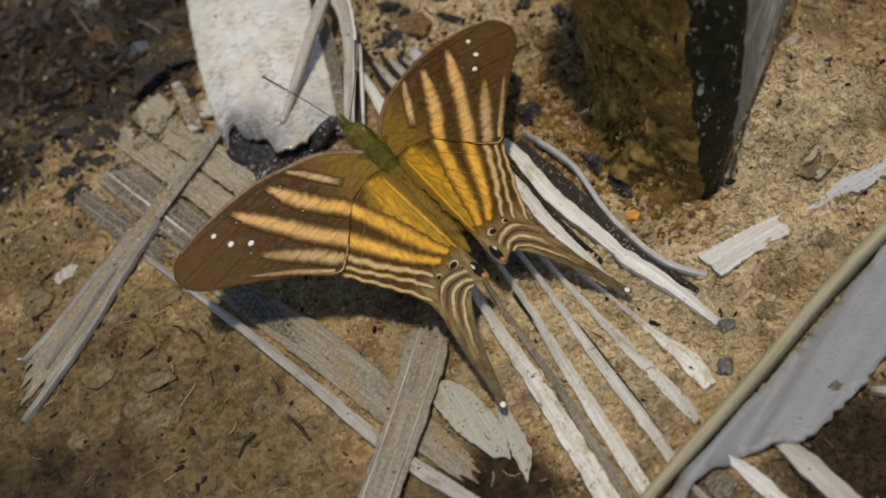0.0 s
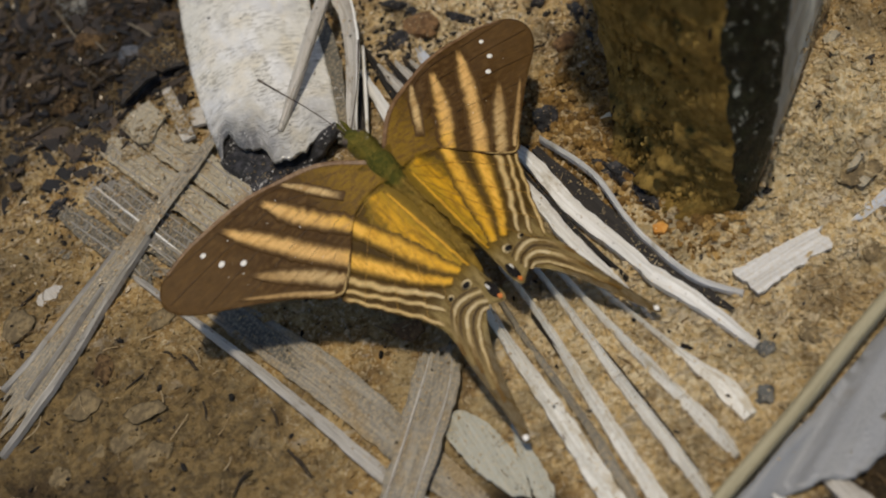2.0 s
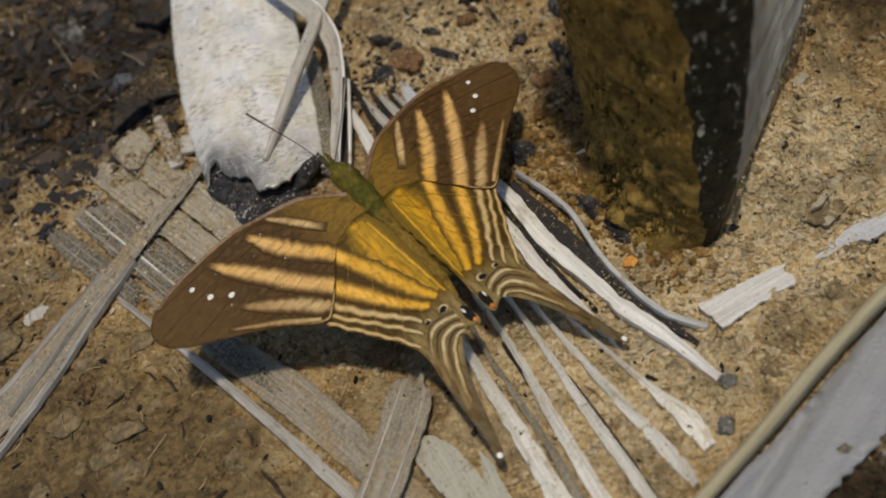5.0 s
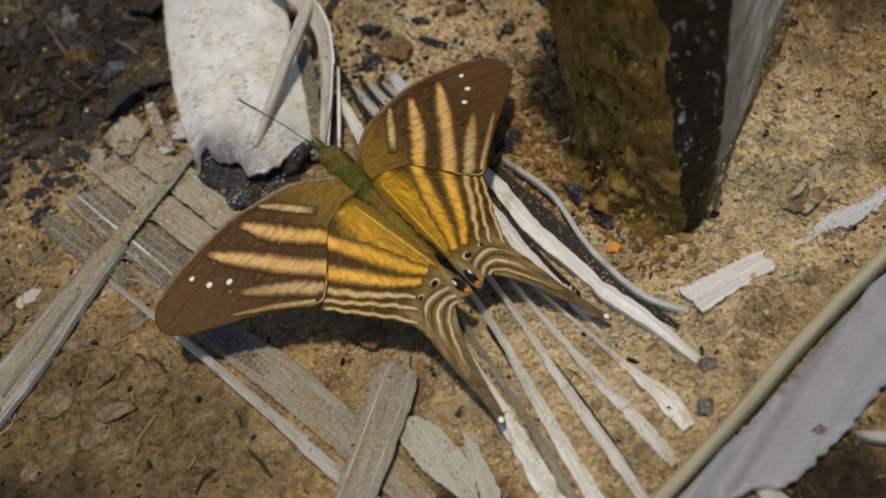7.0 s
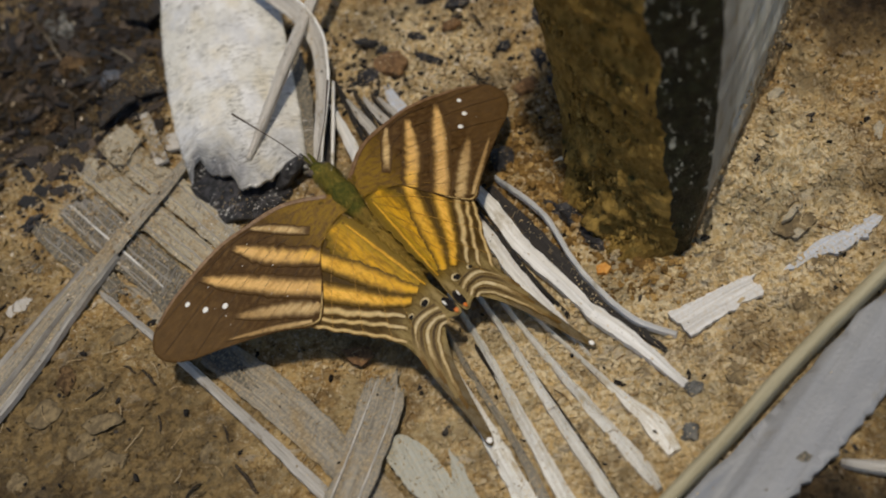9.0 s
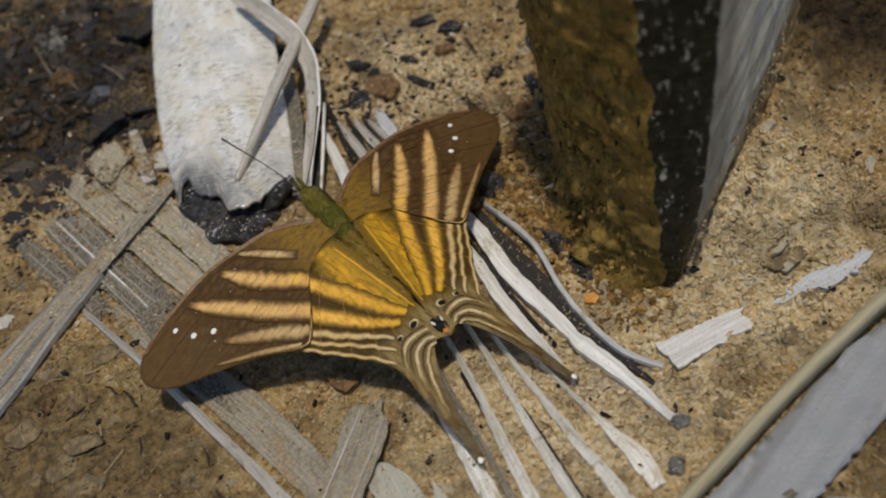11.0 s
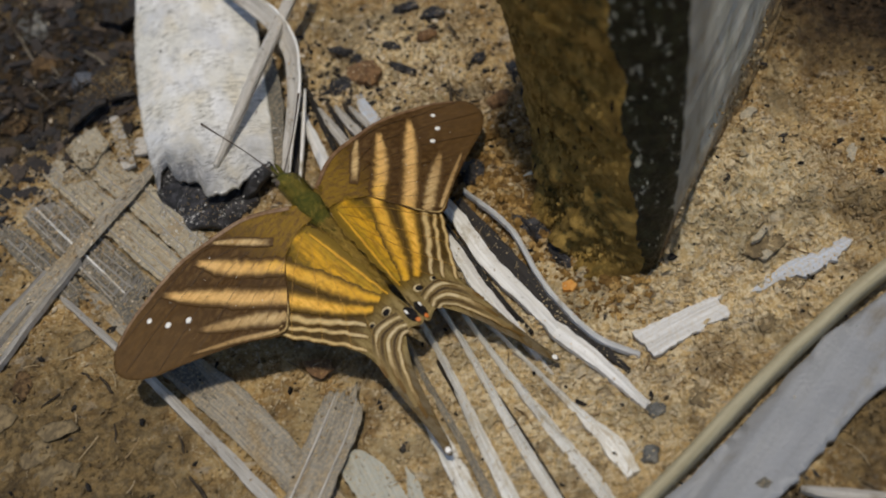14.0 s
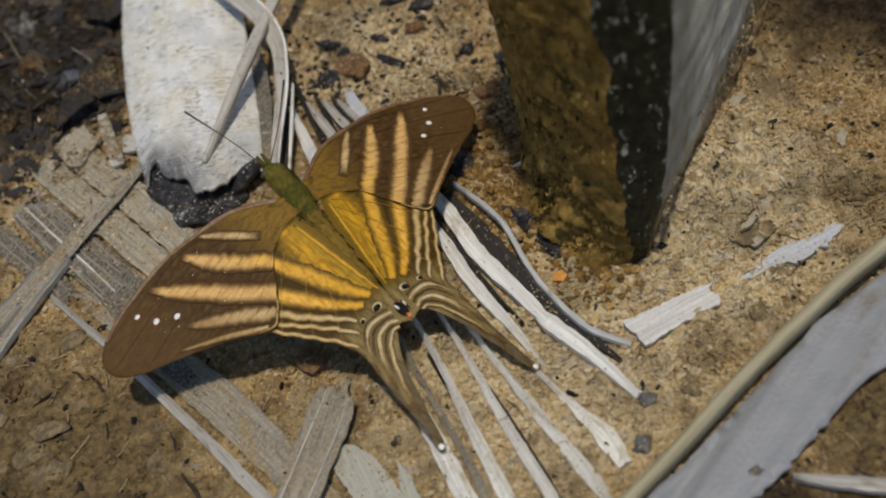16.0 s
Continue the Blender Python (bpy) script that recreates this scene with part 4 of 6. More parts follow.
leaflets("stalk", "thin grey plant stalk resting on the palm sheath", "palm litter", [
    ([(-14.9, 26.3, 4.1), (-12.0, 31.6, 5.0), (-9.0, 37.3, 5.6), (-4.6, 45.8, 6.2), (2.0, 59, 6.4)], (0.7, 1.2, 1.5, 1.7, 1.7), M_STALK, dict(cup=0.35, thick=0.7, m=6, n=30, rag=0.05)),
], (-8, 40, 5))
leaflets("curled_leaf", "curled grey leaf strip with a pale rim beside the sheath", "palm litter", [
    ([(-6.9, 23.6, 0.8), (-5.6, 28.2, 1.9), (-3.6, 35.0, 3.1), (-2.7, 39.6, 4.1), (-2.4, 44.0, 5.1), (-3.6, 48.6, 6.1), (-5.8, 52.6, 6.6), (-11, 61, 7.0)], (1.0, 1.7, 2.2, 2.3, 2.3, 2.2, 2.0, 1.6), M_STALK, dict(cup=-0.4, roll=0.8, thick=0.22, m=8, n=56, rag=0.03)),
    ([(-5.9, 23.6, 1.8), (-4.6, 28.2, 2.9), (-2.5, 35.2, 4.0), (-1.6, 39.8, 5.0), (-1.3, 44.2, 6.0), (-2.5, 48.9, 7.0), (-4.7, 53.0, 7.5), (-10, 61.6, 7.9)], (0.22, 0.32, 0.36, 0.36, 0.36, 0.34, 0.3, 0.3), M_WHITE, dict(cup=0.1, thick=0.3, m=4, n=56, rag=0.04)),
    ([(-5.0, 22.0, 0.7), (-3.2, 30.5, 1.6), (-1.7, 38.0, 2.4)], (0.3, 0.5, 0.4), M_WHITE, dict(cup=0.2, thick=0.5, m=4, n=26, rag=0.03)),
    # black strip drawn as the dark gap beside the curl
    ([(-5.6, 23.0, 0.2), (-3.9, 31, 0.6), (-2.2, 38.5, 0.8)], (0.8, 1.2, 1.0), M_ROT_GAP, dict(cup=-0.2, thick=0.4, m=6, n=26, rag=0.06)),
    ([(-7.9, 24.5, 0.4), (-6.8, 32, 0.9), (-6.2, 40, 1.4), (-6.6, 49, 1.8)], (1.4, 1.9, 2.4, 2.2), M_SLATE, dict(cup=-0.3, thick=0.4, m=6, n=30, rag=0.08)),
], (-4, 34, 0))


def piece(name, label, category, outline, z, thick, mat, turn=0.0, dome=0.3, tip=(0, 0), step=0.7, rag=0.25, seed=1.0, group="palm litter"):
    """A loose flat piece of plant matter lying on the ground."""
    cx, cy = (sum(p[i] for p in outline) / len(outline) for i in (0, 1))
    local = [(x - cx, y - cy) for x, y in outline]
    size = max(math.hypot(*p) for p in local)
    dense = []
    for a, b in zip(local, local[1:] + local[:1]):
        k = max(2, int(math.dist(a, b) / 0.5))
        dense += [(a[0] + (b[0] - a[0]) * i / k, a[1] + (b[1] - a[1]) * i / k) for i in range(k)]
    zf = lambda x, y: dome * (1 - (x * x + y * y) / size**2) + tip[0] * x + tip[1] * y + 0.12 * wob(x / 1.1, y / 1.1, seed)
    ob = part(name, plate(dense, thick, zf, step, rag, 0, 1, turn, seed), mat, smooth=False)
    ob.location = mm((cx, cy, z))
    return tagged(ob, label, category, group)


piece("wood_shard", "bleached white splinter of wood lying flat on soil", "splinter", [(29.2, -12.2), (40.2, -10.2), (39.9, -11.6), (40.6, -13.0), (30.6, -15.9), (30.2, -14.6)], 0.1, 0.45, M_SPLINT, -75, 0.2, (0, 0.03), seed=2.0, rag=0.5)
piece("leaf_scrap", "bluish white leaf scrap half buried in soil", "leaf scrap", [(42.8, -10.2), (47.0, -8.7), (50.5, -7.6), (53.4, -7.6), (57.0, -6.2), (57.4, -7.2), (54.4, -9.2), (51.0, -10.4), (48.5, -9.9), (45.0, -10.7)], -0.95, 0.5, M_SCRAP, -75, 0.4, seed=3.0, rag=0.6)
piece("pale_leaf", "pale greenish dry leaf lobe on dark soil", "leaf", [(-6.0, -17.0), (-3.2, -18.0), (-1.2, -20.6), (0.9, -26.0), (0.4, -29.6), (-1.6, -28.6), (-4.2, -25.0), (-6.0, -20.5)], -0.2, 0.35, M_LOBE, 15, 0.6, (0, 0), seed=4.0)
piece("pale_leaf", "narrow pale greenish dry leaf tip with dark edge", "leaf", [(0.9, -21.0), (2.0, -23.5), (3.0, -29.8), (1.4, -33.0), (0.8, -29.5), (0.5, -25.0)], -0.1, 0.35, M_LOBE, 5, 0.5, (0, 0), seed=5.0)
piece("leaf_scrap", "thin brown leaf scrap in the shade of the wing", "leaf scrap", [(-8.6, -3.8), (-5.2, -4.8), (-4.9, -6.2), (-6.6, -7.1), (-7.9, -6.0)], -0.9, 0.3, M_RUST, 20, 0.5, seed=12.0, step=0.5)
piece("leaf_chip", "small grey leaf chip lying on dark litter", "leaf chip", [(-30.2, 44.4), (-28.7, 44.2), (-27.0, 36.0), (-26.6, 33.6), (-28.4, 33.4)], 0.7, 0.5, M_STALK, 10, 0.3, seed=6.0)
piece("leaf_chip", "small pale leaf chip beside the sheath", "leaf chip", [(-27.6, 39.0), (-25.2, 38.8), (-24.8, 35.4), (-26.6, 35.6)], 0.6, 0.5, M_STALK, 80, 0.2, seed=7.0)
piece("dead_leaf", "black rotten leaf fragment with pale flecks", "leaf", [(-34.8, 49.4), (-33.3, 51.5), (-30.7, 49.9), (-30.2, 47.2), (-33.4, 45.5), (-36.1, 44.4)], 0.5, 0.4, M_ROT_GAP, 30, 1.0, (0.05, 0), seed=13.0)
piece("dead_leaf", "black rotten leaf fragment dusted with pale crumbs", "leaf", [(-32.3, 53.9), (-30.6, 55.6), (-27.3, 53.2), (-26.2, 48.3), (-29.7, 47.8), (-31.9, 50.2)], 0.6, 0.4, M_ROT_GAP, 60, 1.2, (-0.05, 0.05), seed=14.0)
piece("dead_leaf", "dark leaf fragment tucked beside the sheath", "leaf", [(-30.6, 70.4), (-24.4, 71.6), (-24.6, 65.0), (-27.6, 63.4), (-31.4, 66.0)], 0.7, 0.4, M_ROT_GAP, 10, 1.4, (0, 0), seed=16.0)
piece("leaf_piece", "torn tan leaf piece lying over palm strips", "leaf piece", [(-36.2, 41.1), (-32.3, 43.7), (-30.2, 39.1), (-32.6, 35.5), (-34.4, 36.0)], 0.35, 0.35, M_TAN, 35, 0.5, (0.03, 0), seed=17.0)
piece("orange_scrap", "tiny orange husk scrap on the soil", "husk", [(23.6, -2.6), (24.8, -2.5), (25.3, -3.4), (24.5, -4.2), (23.5, -3.8)], -0.5, 0.5, M_ORANGE, 0, 0.3, seed=8.0, step=0.5, rag=0.2)
piece("orange_scrap", "rusty brown husk scrap among dark litter", "husk", [(4.5, 42.8), (8.6, 43.2), (9.2, 40.2), (6.6, 38.8), (4.2, 40.2)], -0.2, 0.8, M_RUST, 0, 0.7, seed=9.0, step=0.6)

piece("leaf_scrap", "dark grey rotten leaf scrap below the petiole", "leaf scrap", [(18.9, -38.8), (21.4, -38.6), (22.3, -40.3), (21.0, -41.6), (19.4, -41.0)], -0.2, 0.4, M_SLATE, 20, 0.5, seed=21.0, step=0.5)
piece("soil_flake", "small dark soil flake stuck in the petiole hollow", "soil flake", [(35.3, -33.6), (36.4, -33.3), (36.9, -34.0), (36.3, -34.5), (35.6, -34.3)], 1.05, 0.3, M_SLATE, 0, 0.2, seed=22.0, step=0.4, rag=0.15)


def sunk_scrap(label, at, size, turn, mat, seed):
    """An irregular flake of dead leaf pressed into the soil."""
    rnd = random.Random(seed)
    c, s = math.cos(radians(turn)), math.sin(radians(turn))
    ring = []
    for k in range(9):
        a, r = k * 0.698, rnd.uniform(0.65, 1.1)
        u, v = size[0] / 2 * r * math.cos(a), size[1] / 2 * r * math.sin(a)
        ring.append((at[0] + u * c - v * s, at[1] + u * s + v * c))
    return piece("leaf_scrap", label, "leaf scrap", ring, max(gh(at[0] + dx, at[1] + dy) for dx in (-1, 0, 1) for dy in (-1, 0, 1)) - 0.2, 0.5, mat, turn, 0.4, (rnd.gauss(0, 0.05), rnd.gauss(0, 0.05)), 0.6, 0.35, seed)


for at, size, turn, mat, label in (
        ((47.4, -6.2), (3.0, 1.3), 20, M_TAN, "dusty tan leaf scrap pressed into loose soil"), ((47.6, -4.0), (5.0, 0.8), 25, M_TAN, "thin tan leaf shred in loose soil"),
        ((63.0, 5.4), (3.6, 1.6), 60, M_TAN, "dull tan leaf scrap in loose soil"), ((52.0, 12.0), (3.0, 1.4), 35, M_TAN, "dusty tan leaf shred beside the stake"),
        ((-49.0, 17.0), (4.4, 2.6), 30, M_STALK, "pale grey leaf scrap pressed into brown soil"), ((-46.4, 22.4), (2.6, 1.6), -30, M_SLATE, "dark leaf scrap pressed into brown soil")):
    sunk_scrap(label, at, size, turn, mat, 30.0 + at[0])


def petiole():
    top = thing("palm_petiole", "thick waxy grey-white palm petiole with a cream rim", "palm petiole", (32, -30, 0), "palm litter")
    rim = [(-27.0, -15.2, 2.6), (-19.0, -9.6, 3.0), (-10.0, -4.4, 3.3), (-2.0, 0.4, 3.3), (6.0, 5.4, 3.3), (17.0, 11.6, 3.3), (26.3, 16.2, 3.2), (52, 27, 3.0)]
    part("rim", ribbon(rim, (1.2, 1.25, 1.3, 1.3, 1.35, 1.4, 1.5, 1.6), 2.0, 0.5, 0.0, 60, 8, 0.02, 4.0), M_CREAM, top, "cream-coloured raised rim")
    shape = [(-24, -20), (-16.8, -9.8), (-10.0, -5.4), (0.8, 1.0), (9.0, 6.0), (19.0, 11.4), (35, 18), (52, 25), (53, 14), (30, 6.2), (18, 2.2), (13.4, -0.6), (10.2, -2.4), (7.4, -4.4), (4.8, -5.7), (1.8, -7.2), (-0.6, -8.1), (-2.2, -8.5), (-4.3, -7.8), (-6.8, -7.9), (-9.3, -8.0), (-12.6, -8.8), (-15.4, -10.6), (-20, -18)]

    def zf(x, y):
        # distance from the rim line gives the hollow
        d = (0.62 * x - 0.785 * y + 1.0)
        return 1.9 - 1.5 * math.exp(-((d - 1.3) / 1.1) ** 2) - 0.7 * math.sin(min(max(d, 0.0), 9.0) / 9.0 * math.pi) - 0.12 * max(d - 3, 0) + 0.15 * wob(x / 3, y / 3, 2)

    part("hollow", plate(shape, 0.8, zf, 1.1, 0.5, 90, 1, -52, 2.0), M_TROUGH, top)


petiole()


def stake():
    top = thing("wooden_stake", "rotten brown stake with a wet black side in soil", "stake", (32, 2, 0))
    # corners of the section at each height: left, ridge, dark corner, right, back right, back left
    levels = [
        (-5, [(26.0, 13.0), (32.4, -3.4), (34.4, -3.4), (64, 31), (60, 44), (33, 34)]),
        (3, [(25.8, 15.4), (32.0, -5.6), (34.6, -5.4), (64, 31), (60, 44), (33, 34)]),
        (11, [(25.4, 16.5), (32.2, -5.6), (36.0, -6.0), (64, 31), (60, 44), (34, 35)]),
        (20, [(24.7, 17.5), (31.8, -5.0), (36.7, -6.0), (64, 31), (60, 44), (34, 36)]),
        (29, [(23.7, 18.5), (31.0, -4.2), (37.2, -5.8), (64, 31), (60, 44), (34, 37)]),
        (44, [(22.0, 20.2), (30.2, -3.8), (37.6, -5.7), (64, 31), (60, 44), (34, 38)]),
    ]
    zs = np.linspace(-5, 44, 90)

    def corners(z):
        for (za, a), (zb, b) in zip(levels, levels[1:]):
            if za <= z <= zb:
                f = (z - za) / (zb - za)
                out = [(p[0] + (q[0] - p[0]) * f, p[1] + (q[1] - p[1]) * f) for p, q in zip(a, b)]
                k, far = (0.9, 1.5, 0.25, 0.8, 0.5, 0.5), (2.6, 7.0, 2.6, 2.6, 2.6, 2.6)
                return [(x + k[c] * (wob(z / far[c], c * 5.0) + 0.3 * wob(z / 0.9, c * 5.0 + 2)), y) for c, (x, y) in enumerate(out)]
        return levels[-1][1]

    def face(name, i, j, mat, nn, puff, rough, label="", foot=0.0):
        bm = bmesh.new()
        rim = bm.verts.layers.float.new("edge")
        grid = []
        for z in zs:
            c = corners(float(z))
            (ax, ay), (bx, by) = c[i], c[j]
            nx, ny = by - ay, -(bx - ax)
            k = math.hypot(nx, ny)
            row = []
            for s in range(nn + 1):
                f = s / nn
                o = (puff + foot * math.exp(-max(z, 0) / 5)) * math.sin(math.pi * f) ** 0.7 + rough * (1 + 1.5 * math.exp(-max(z, 0) / 6)) * math.sin(math.pi * f) * (wob(f * 4, z / 4, i) + 0.5 * wob(f * 12, z / 1.4, i) + 0.3 * wob(f * 30, z / 0.6, i))
                row.append(bm.verts.new((ax + (bx - ax) * f + nx / k * o - 32, ay + (by - ay) * f + ny / k * o - 2, float(z))))
                row[-1][rim] = f if i == 2 else abs(2 * f - 1)
            grid.append(row)
        for a, b in zip(grid, grid[1:]):
            for s in range(nn):
                bm.faces.new((a[s], a[s + 1], b[s + 1], b[s]))
        part(name, bm, mat, top, label)

    face("mossy_side", 0, 1, M_STAKE, 60, 1.6, 1.5, "brown mossy weathered side", 3.2)
    face("wet_side", 1, 2, M_WET, 14, 0.4, 0.25, "glossy wet black side with pale painted glints")
    face("bare_side", 2, 3, M_BARE, 60, 0.6, 0.5, "smooth bare grey side")
    face("back_side", 3, 4, M_STAKE, 10, 0.3, 0.3)
    face("back_side", 4, 5, M_STAKE, 12, 0.3, 0.3)
    face("back_side", 5, 0, M_STAKE, 10, 0.3, 0.3)
    rnd = random.Random(77)
    tufts = bmesh.new()
    for _ in range(1500):
        z = 42 * rnd.random() ** 1.3
        (ax, ay), (bx, by) = corners(z)[:2]
        f = rnd.uniform(0.0, 0.94)
        nx, ny = by - ay, -(bx - ax)
        k = math.hypot(nx, ny)
        o = (1.6 + 3.2 * math.exp(-z / 5)) * math.sin(math.pi * min(max(f, 0.02), 0.98)) ** 0.7 - 0.15
        r = 0.10 + 0.28 * rnd.random() ** 2.5
        made = bmesh.ops.create_icosphere(tufts, subdivisions=1, radius=r)["verts"]
        for v in made:
            v.co *= rnd.uniform(0.4, 1.5)
            v.co.z *= 2.0
            v.co += Vector((ax + (bx - ax) * f + nx / k * o - 32, ay + (by - ay) * f + ny / k * o - 2, z))
    part("moss_crust", tufts, M_MOSS, top, "brown crumbly crust of moss and bark", smooth=False)
    # clumps of soil clinging to the foot of the bare side
    crust = bmesh.new()
    for _ in range(1500):
        f = rnd.uniform(0.01, 0.8)
        z = 2.0 + 9.0 * rnd.random() ** 2.2
        (ax, ay), (bx, by) = corners(z)[2:4]
        x, y = ax + (bx - ax) * f, ay + (by - ay) * f
        z += max(gh(x + 1.5, y - 1.2), 0) * 0.6 - 1.5
        r = 0.15 + 0.5 * rnd.random() ** 2.5
        turn = Euler((rnd.random() * 6, rnd.random() * 6, rnd.random() * 6)).to_matrix()
        vs = [crust.verts.new(turn @ (Vector(v) * r * rnd.uniform(0.6, 1.4)) + Vector((x - 31.8, y - 2.2, z))) for v in OCTA]
        for face_ids in OCTA_F:
            crust.faces.new([vs[q] for q in face_ids])
    part("soil_crust", crust, M_LOOSE, top, "clinging crumbs of ochre soil", smooth=False)
    bm = bmesh.new()
    bm.faces.new([bm.verts.new((x - 32, y - 2, 44)) for x, y in corners(44)])
    part("cut_end", bm, M_BARE, top)


stake()


def sprout():
    top = thing("sprout", "tiny green seedling with pale narrow leaves", "seedling", (25.4, 13.4, -0.6))
    part("stem", tube([(0, 0, -0.5), (0.2, -0.3, 0.8), (0.3, -0.4, 1.8)], (0.14, 0.12, 0.1), 8, 6), M_GREEN, top)
    for k, (a, ln) in enumerate(((160, 2.6), (20, 2.4), (250, 2.0))):
        dx, dy = math.cos(radians(a)), math.sin(radians(a))
        part("leaf", ribbon([(0.3, -0.4, 1.6), (0.3 + dx * ln * 0.5, -0.4 + dy * ln * 0.5, 2.2), (0.3 + dx * ln, -0.4 + dy * ln, 1.5)], (0.25, 0.75, 0.1), 0.08, 0.1, 0, 10, 4, 0.03, k), M_GREEN if k else M_LOBE, top)


sprout()


def lump(name, label, category, at, r, mat, flat=0.7, seed=0.0, stretch=(1, 1), turn=0.0):
    sharp = name == "charcoal"
    bm = clod(r, seed, flat, 2 if sharp else 3, 0.9 if sharp else 0.5)
    c, s = math.cos(radians(turn)), math.sin(radians(turn))
    for v in bm.verts:
        x, y = v.co.x * stretch[0], v.co.y * stretch[1]
        v.co.x, v.co.y = x * c - y * s, x * s + y * c
    ob = part(name, bm, mat, smooth=not sharp)
    ob.location = mm((at[0], at[1], gh(*at) + r * flat * 0.55))
    return tagged(ob, label, category, "loose lumps")


LUMPS = [
    ("pebble", "small black pebble in the soil", "pebble", (17.2, 17.6), 1.6, M_CHAR, 0.8, 1.0, (1, 1), 0),
    ("charcoal", "broken stick of black charcoal on soil", "charcoal", (22.6, 6.2), 1.5, M_CHAR, 0.6, 2.0, (2.4, 0.7), -62),
    ("charcoal", "small lump of black charcoal on soil", "charcoal", (24.6, 1.0), 1.0, M_CHAR, 0.6, 3.0, (1.8, 0.7), -50),
    ("pebble", "dull blue-grey pebble among dark litter", "pebble", (-34.6, 55.6), 1.6, M_BLUE, 0.45, 4.0, (1, 1.2), 0),
    ("pebble", "grey pebble beside the bleached leaflet tip", "pebble", (26.4, -26.9), 1.0, M_SLATEY, 0.6, 5.0, (1, 1.1), 0),
    ("pebble", "grey pebble at the end of a leaflet", "pebble", (28.7, -21.9), 0.9, M_SLATEY, 0.6, 6.0, (1.2, 0.9), 0),
    ("charcoal", "thin sliver of black charcoal on crumbs", "charcoal", (12.6, 40.3), 1.3, M_CHAR, 0.5, 7.0, (1.9, 0.6), -38),
    ("charcoal", "cluster of black charcoal on crumbs", "charcoal", (2.6, 39.6), 1.5, M_CHAR, 0.6, 8.0, (1.4, 0.9), 20),
    ("clod", "rusty brown clod of soil", "clod", (-40.5, 60.5), 2.0, M_BARKY, 0.5, 9.0, (1.1, 0.9), 0),
    ("charcoal", "black charred fragment on dark litter", "charcoal", (-31.0, 48.5), 2.0, M_CHAR, 0.5, 10.0, (1.5, 0.8), 30),
    ("clod", "dark brown clod of soil", "clod", (-42.4, 3.2), 1.5, M_BARKY, 0.25, 11.0, (0.8, 1.4), 0),
]
M_STONE = plain_material("grey_stone", (0.12, 0.090, 0.050), (0.24, 0.18, 0.095), 0.9, 0.85, 0.2, 0.3)
LUMPS += [("stone", "flat grey-brown stone sunk in brown soil", "stone", at, r, M_STONE, 0.10, 20.0 + k, st, turn) for k, (at, r, st, turn) in enumerate((
    ((-45.5, -1.0), 1.9, (1.2, 0.9), 20), ((-38.2, -4.6), 1.7, (1.4, 0.7), 5), ((-40.8, -6.6), 2.0, (1.2, 0.9), 30), ((-38.8, -10.2), 2.1, (1.3, 0.8), 10),
    ((-49.1, -9.0), 1.3, (1, 1), 0), ((-44.7, -7.2), 1.6, (1, 1.1), 0), ((-35.3, 7.1), 1.7, (1.3, 0.8), 15), ((-25.7, -12.6), 1.4, (1, 1), 0),
    ((-53.0, 13.8), 2.0, (0.9, 1.2), 0), ((33.7, -21.3), 1.3, (0.9, 1.4), 10), ((48.2, -10.6), 1.4, (1.2, 0.8), 0), ((47.6, -4.8), 1.9, (1.3, 0.8), 10), ((44.0, -14.8), 1.0, (1.4, 0.8), 30)))]
LUMPS += [("charcoal", "small black fragment of charcoal among soil crumbs", "charcoal", at, r, M_CHAR, 0.55, 50.0 + k, st, turn) for k, (at, r, st, turn) in enumerate((
    ((15.2, 53.2), 1.2, (1.5, 0.9), -10), ((18.6, 50.0), 1.3, (1.3, 0.9), 0), ((4.5, 47.0), 1.1, (1.5, 0.7), -30), ((6.1, 44.6), 1.0, (1.2, 0.8), 10), ((11.4, 45.6), 0.9, (1.6, 0.8), -40),
    ((23.0, 39.0), 0.9, (1.3, 0.8), 30), ((27.1, 34.9), 1.3, (0.8, 1.5), 0), ((27.3, 29.8), 0.9, (0.7, 1.6), 0), ((9.9, 33.1), 0.8, (0.9, 1.2), 0), ((29.6, 42.0), 1.2, (0.7, 1.9), 10),
    ((-47.0, 30.6), 1.2, (1.3, 0.8), 30), ((24.0, 5.0), 0.8, (2.0, 0.7), -60), ((26.0, 3.0), 0.6, (1.2, 0.9), 20)))]
LUMPS += [
    ("clod", "rusty orange clod of rotten bark among crumbs", "clod", (7.2, 40.8), 1.7, M_RUST, 0.7, 80.0, (1.0, 1.2), 0),
    ("clod", "small rusty clod among soil crumbs", "clod", (17.0, 45.8), 1.2, M_RUST, 0.6, 81.0, (1.3, 0.8), 0),
    ("clod", "small brown clod beside the stake", "clod", (24.0, 29.6), 1.6, M_RUST, 0.6, 82.0, (1.3, 0.9), 20),
    ("clod", "ochre clod sunk in dark litter", "clod", (-44.6, 49.0), 1.6, M_BARKY, 0.4, 83.0, (1.2, 0.9), 20),
    ("stone", "pale blue-grey stone half hidden in dark litter", "stone", (-42.0, 71.0), 2.6, M_SLATEY, 0.3, 84.0, (0.9, 1.4), 15),
]
for row in LUMPS:
    lump(*row)


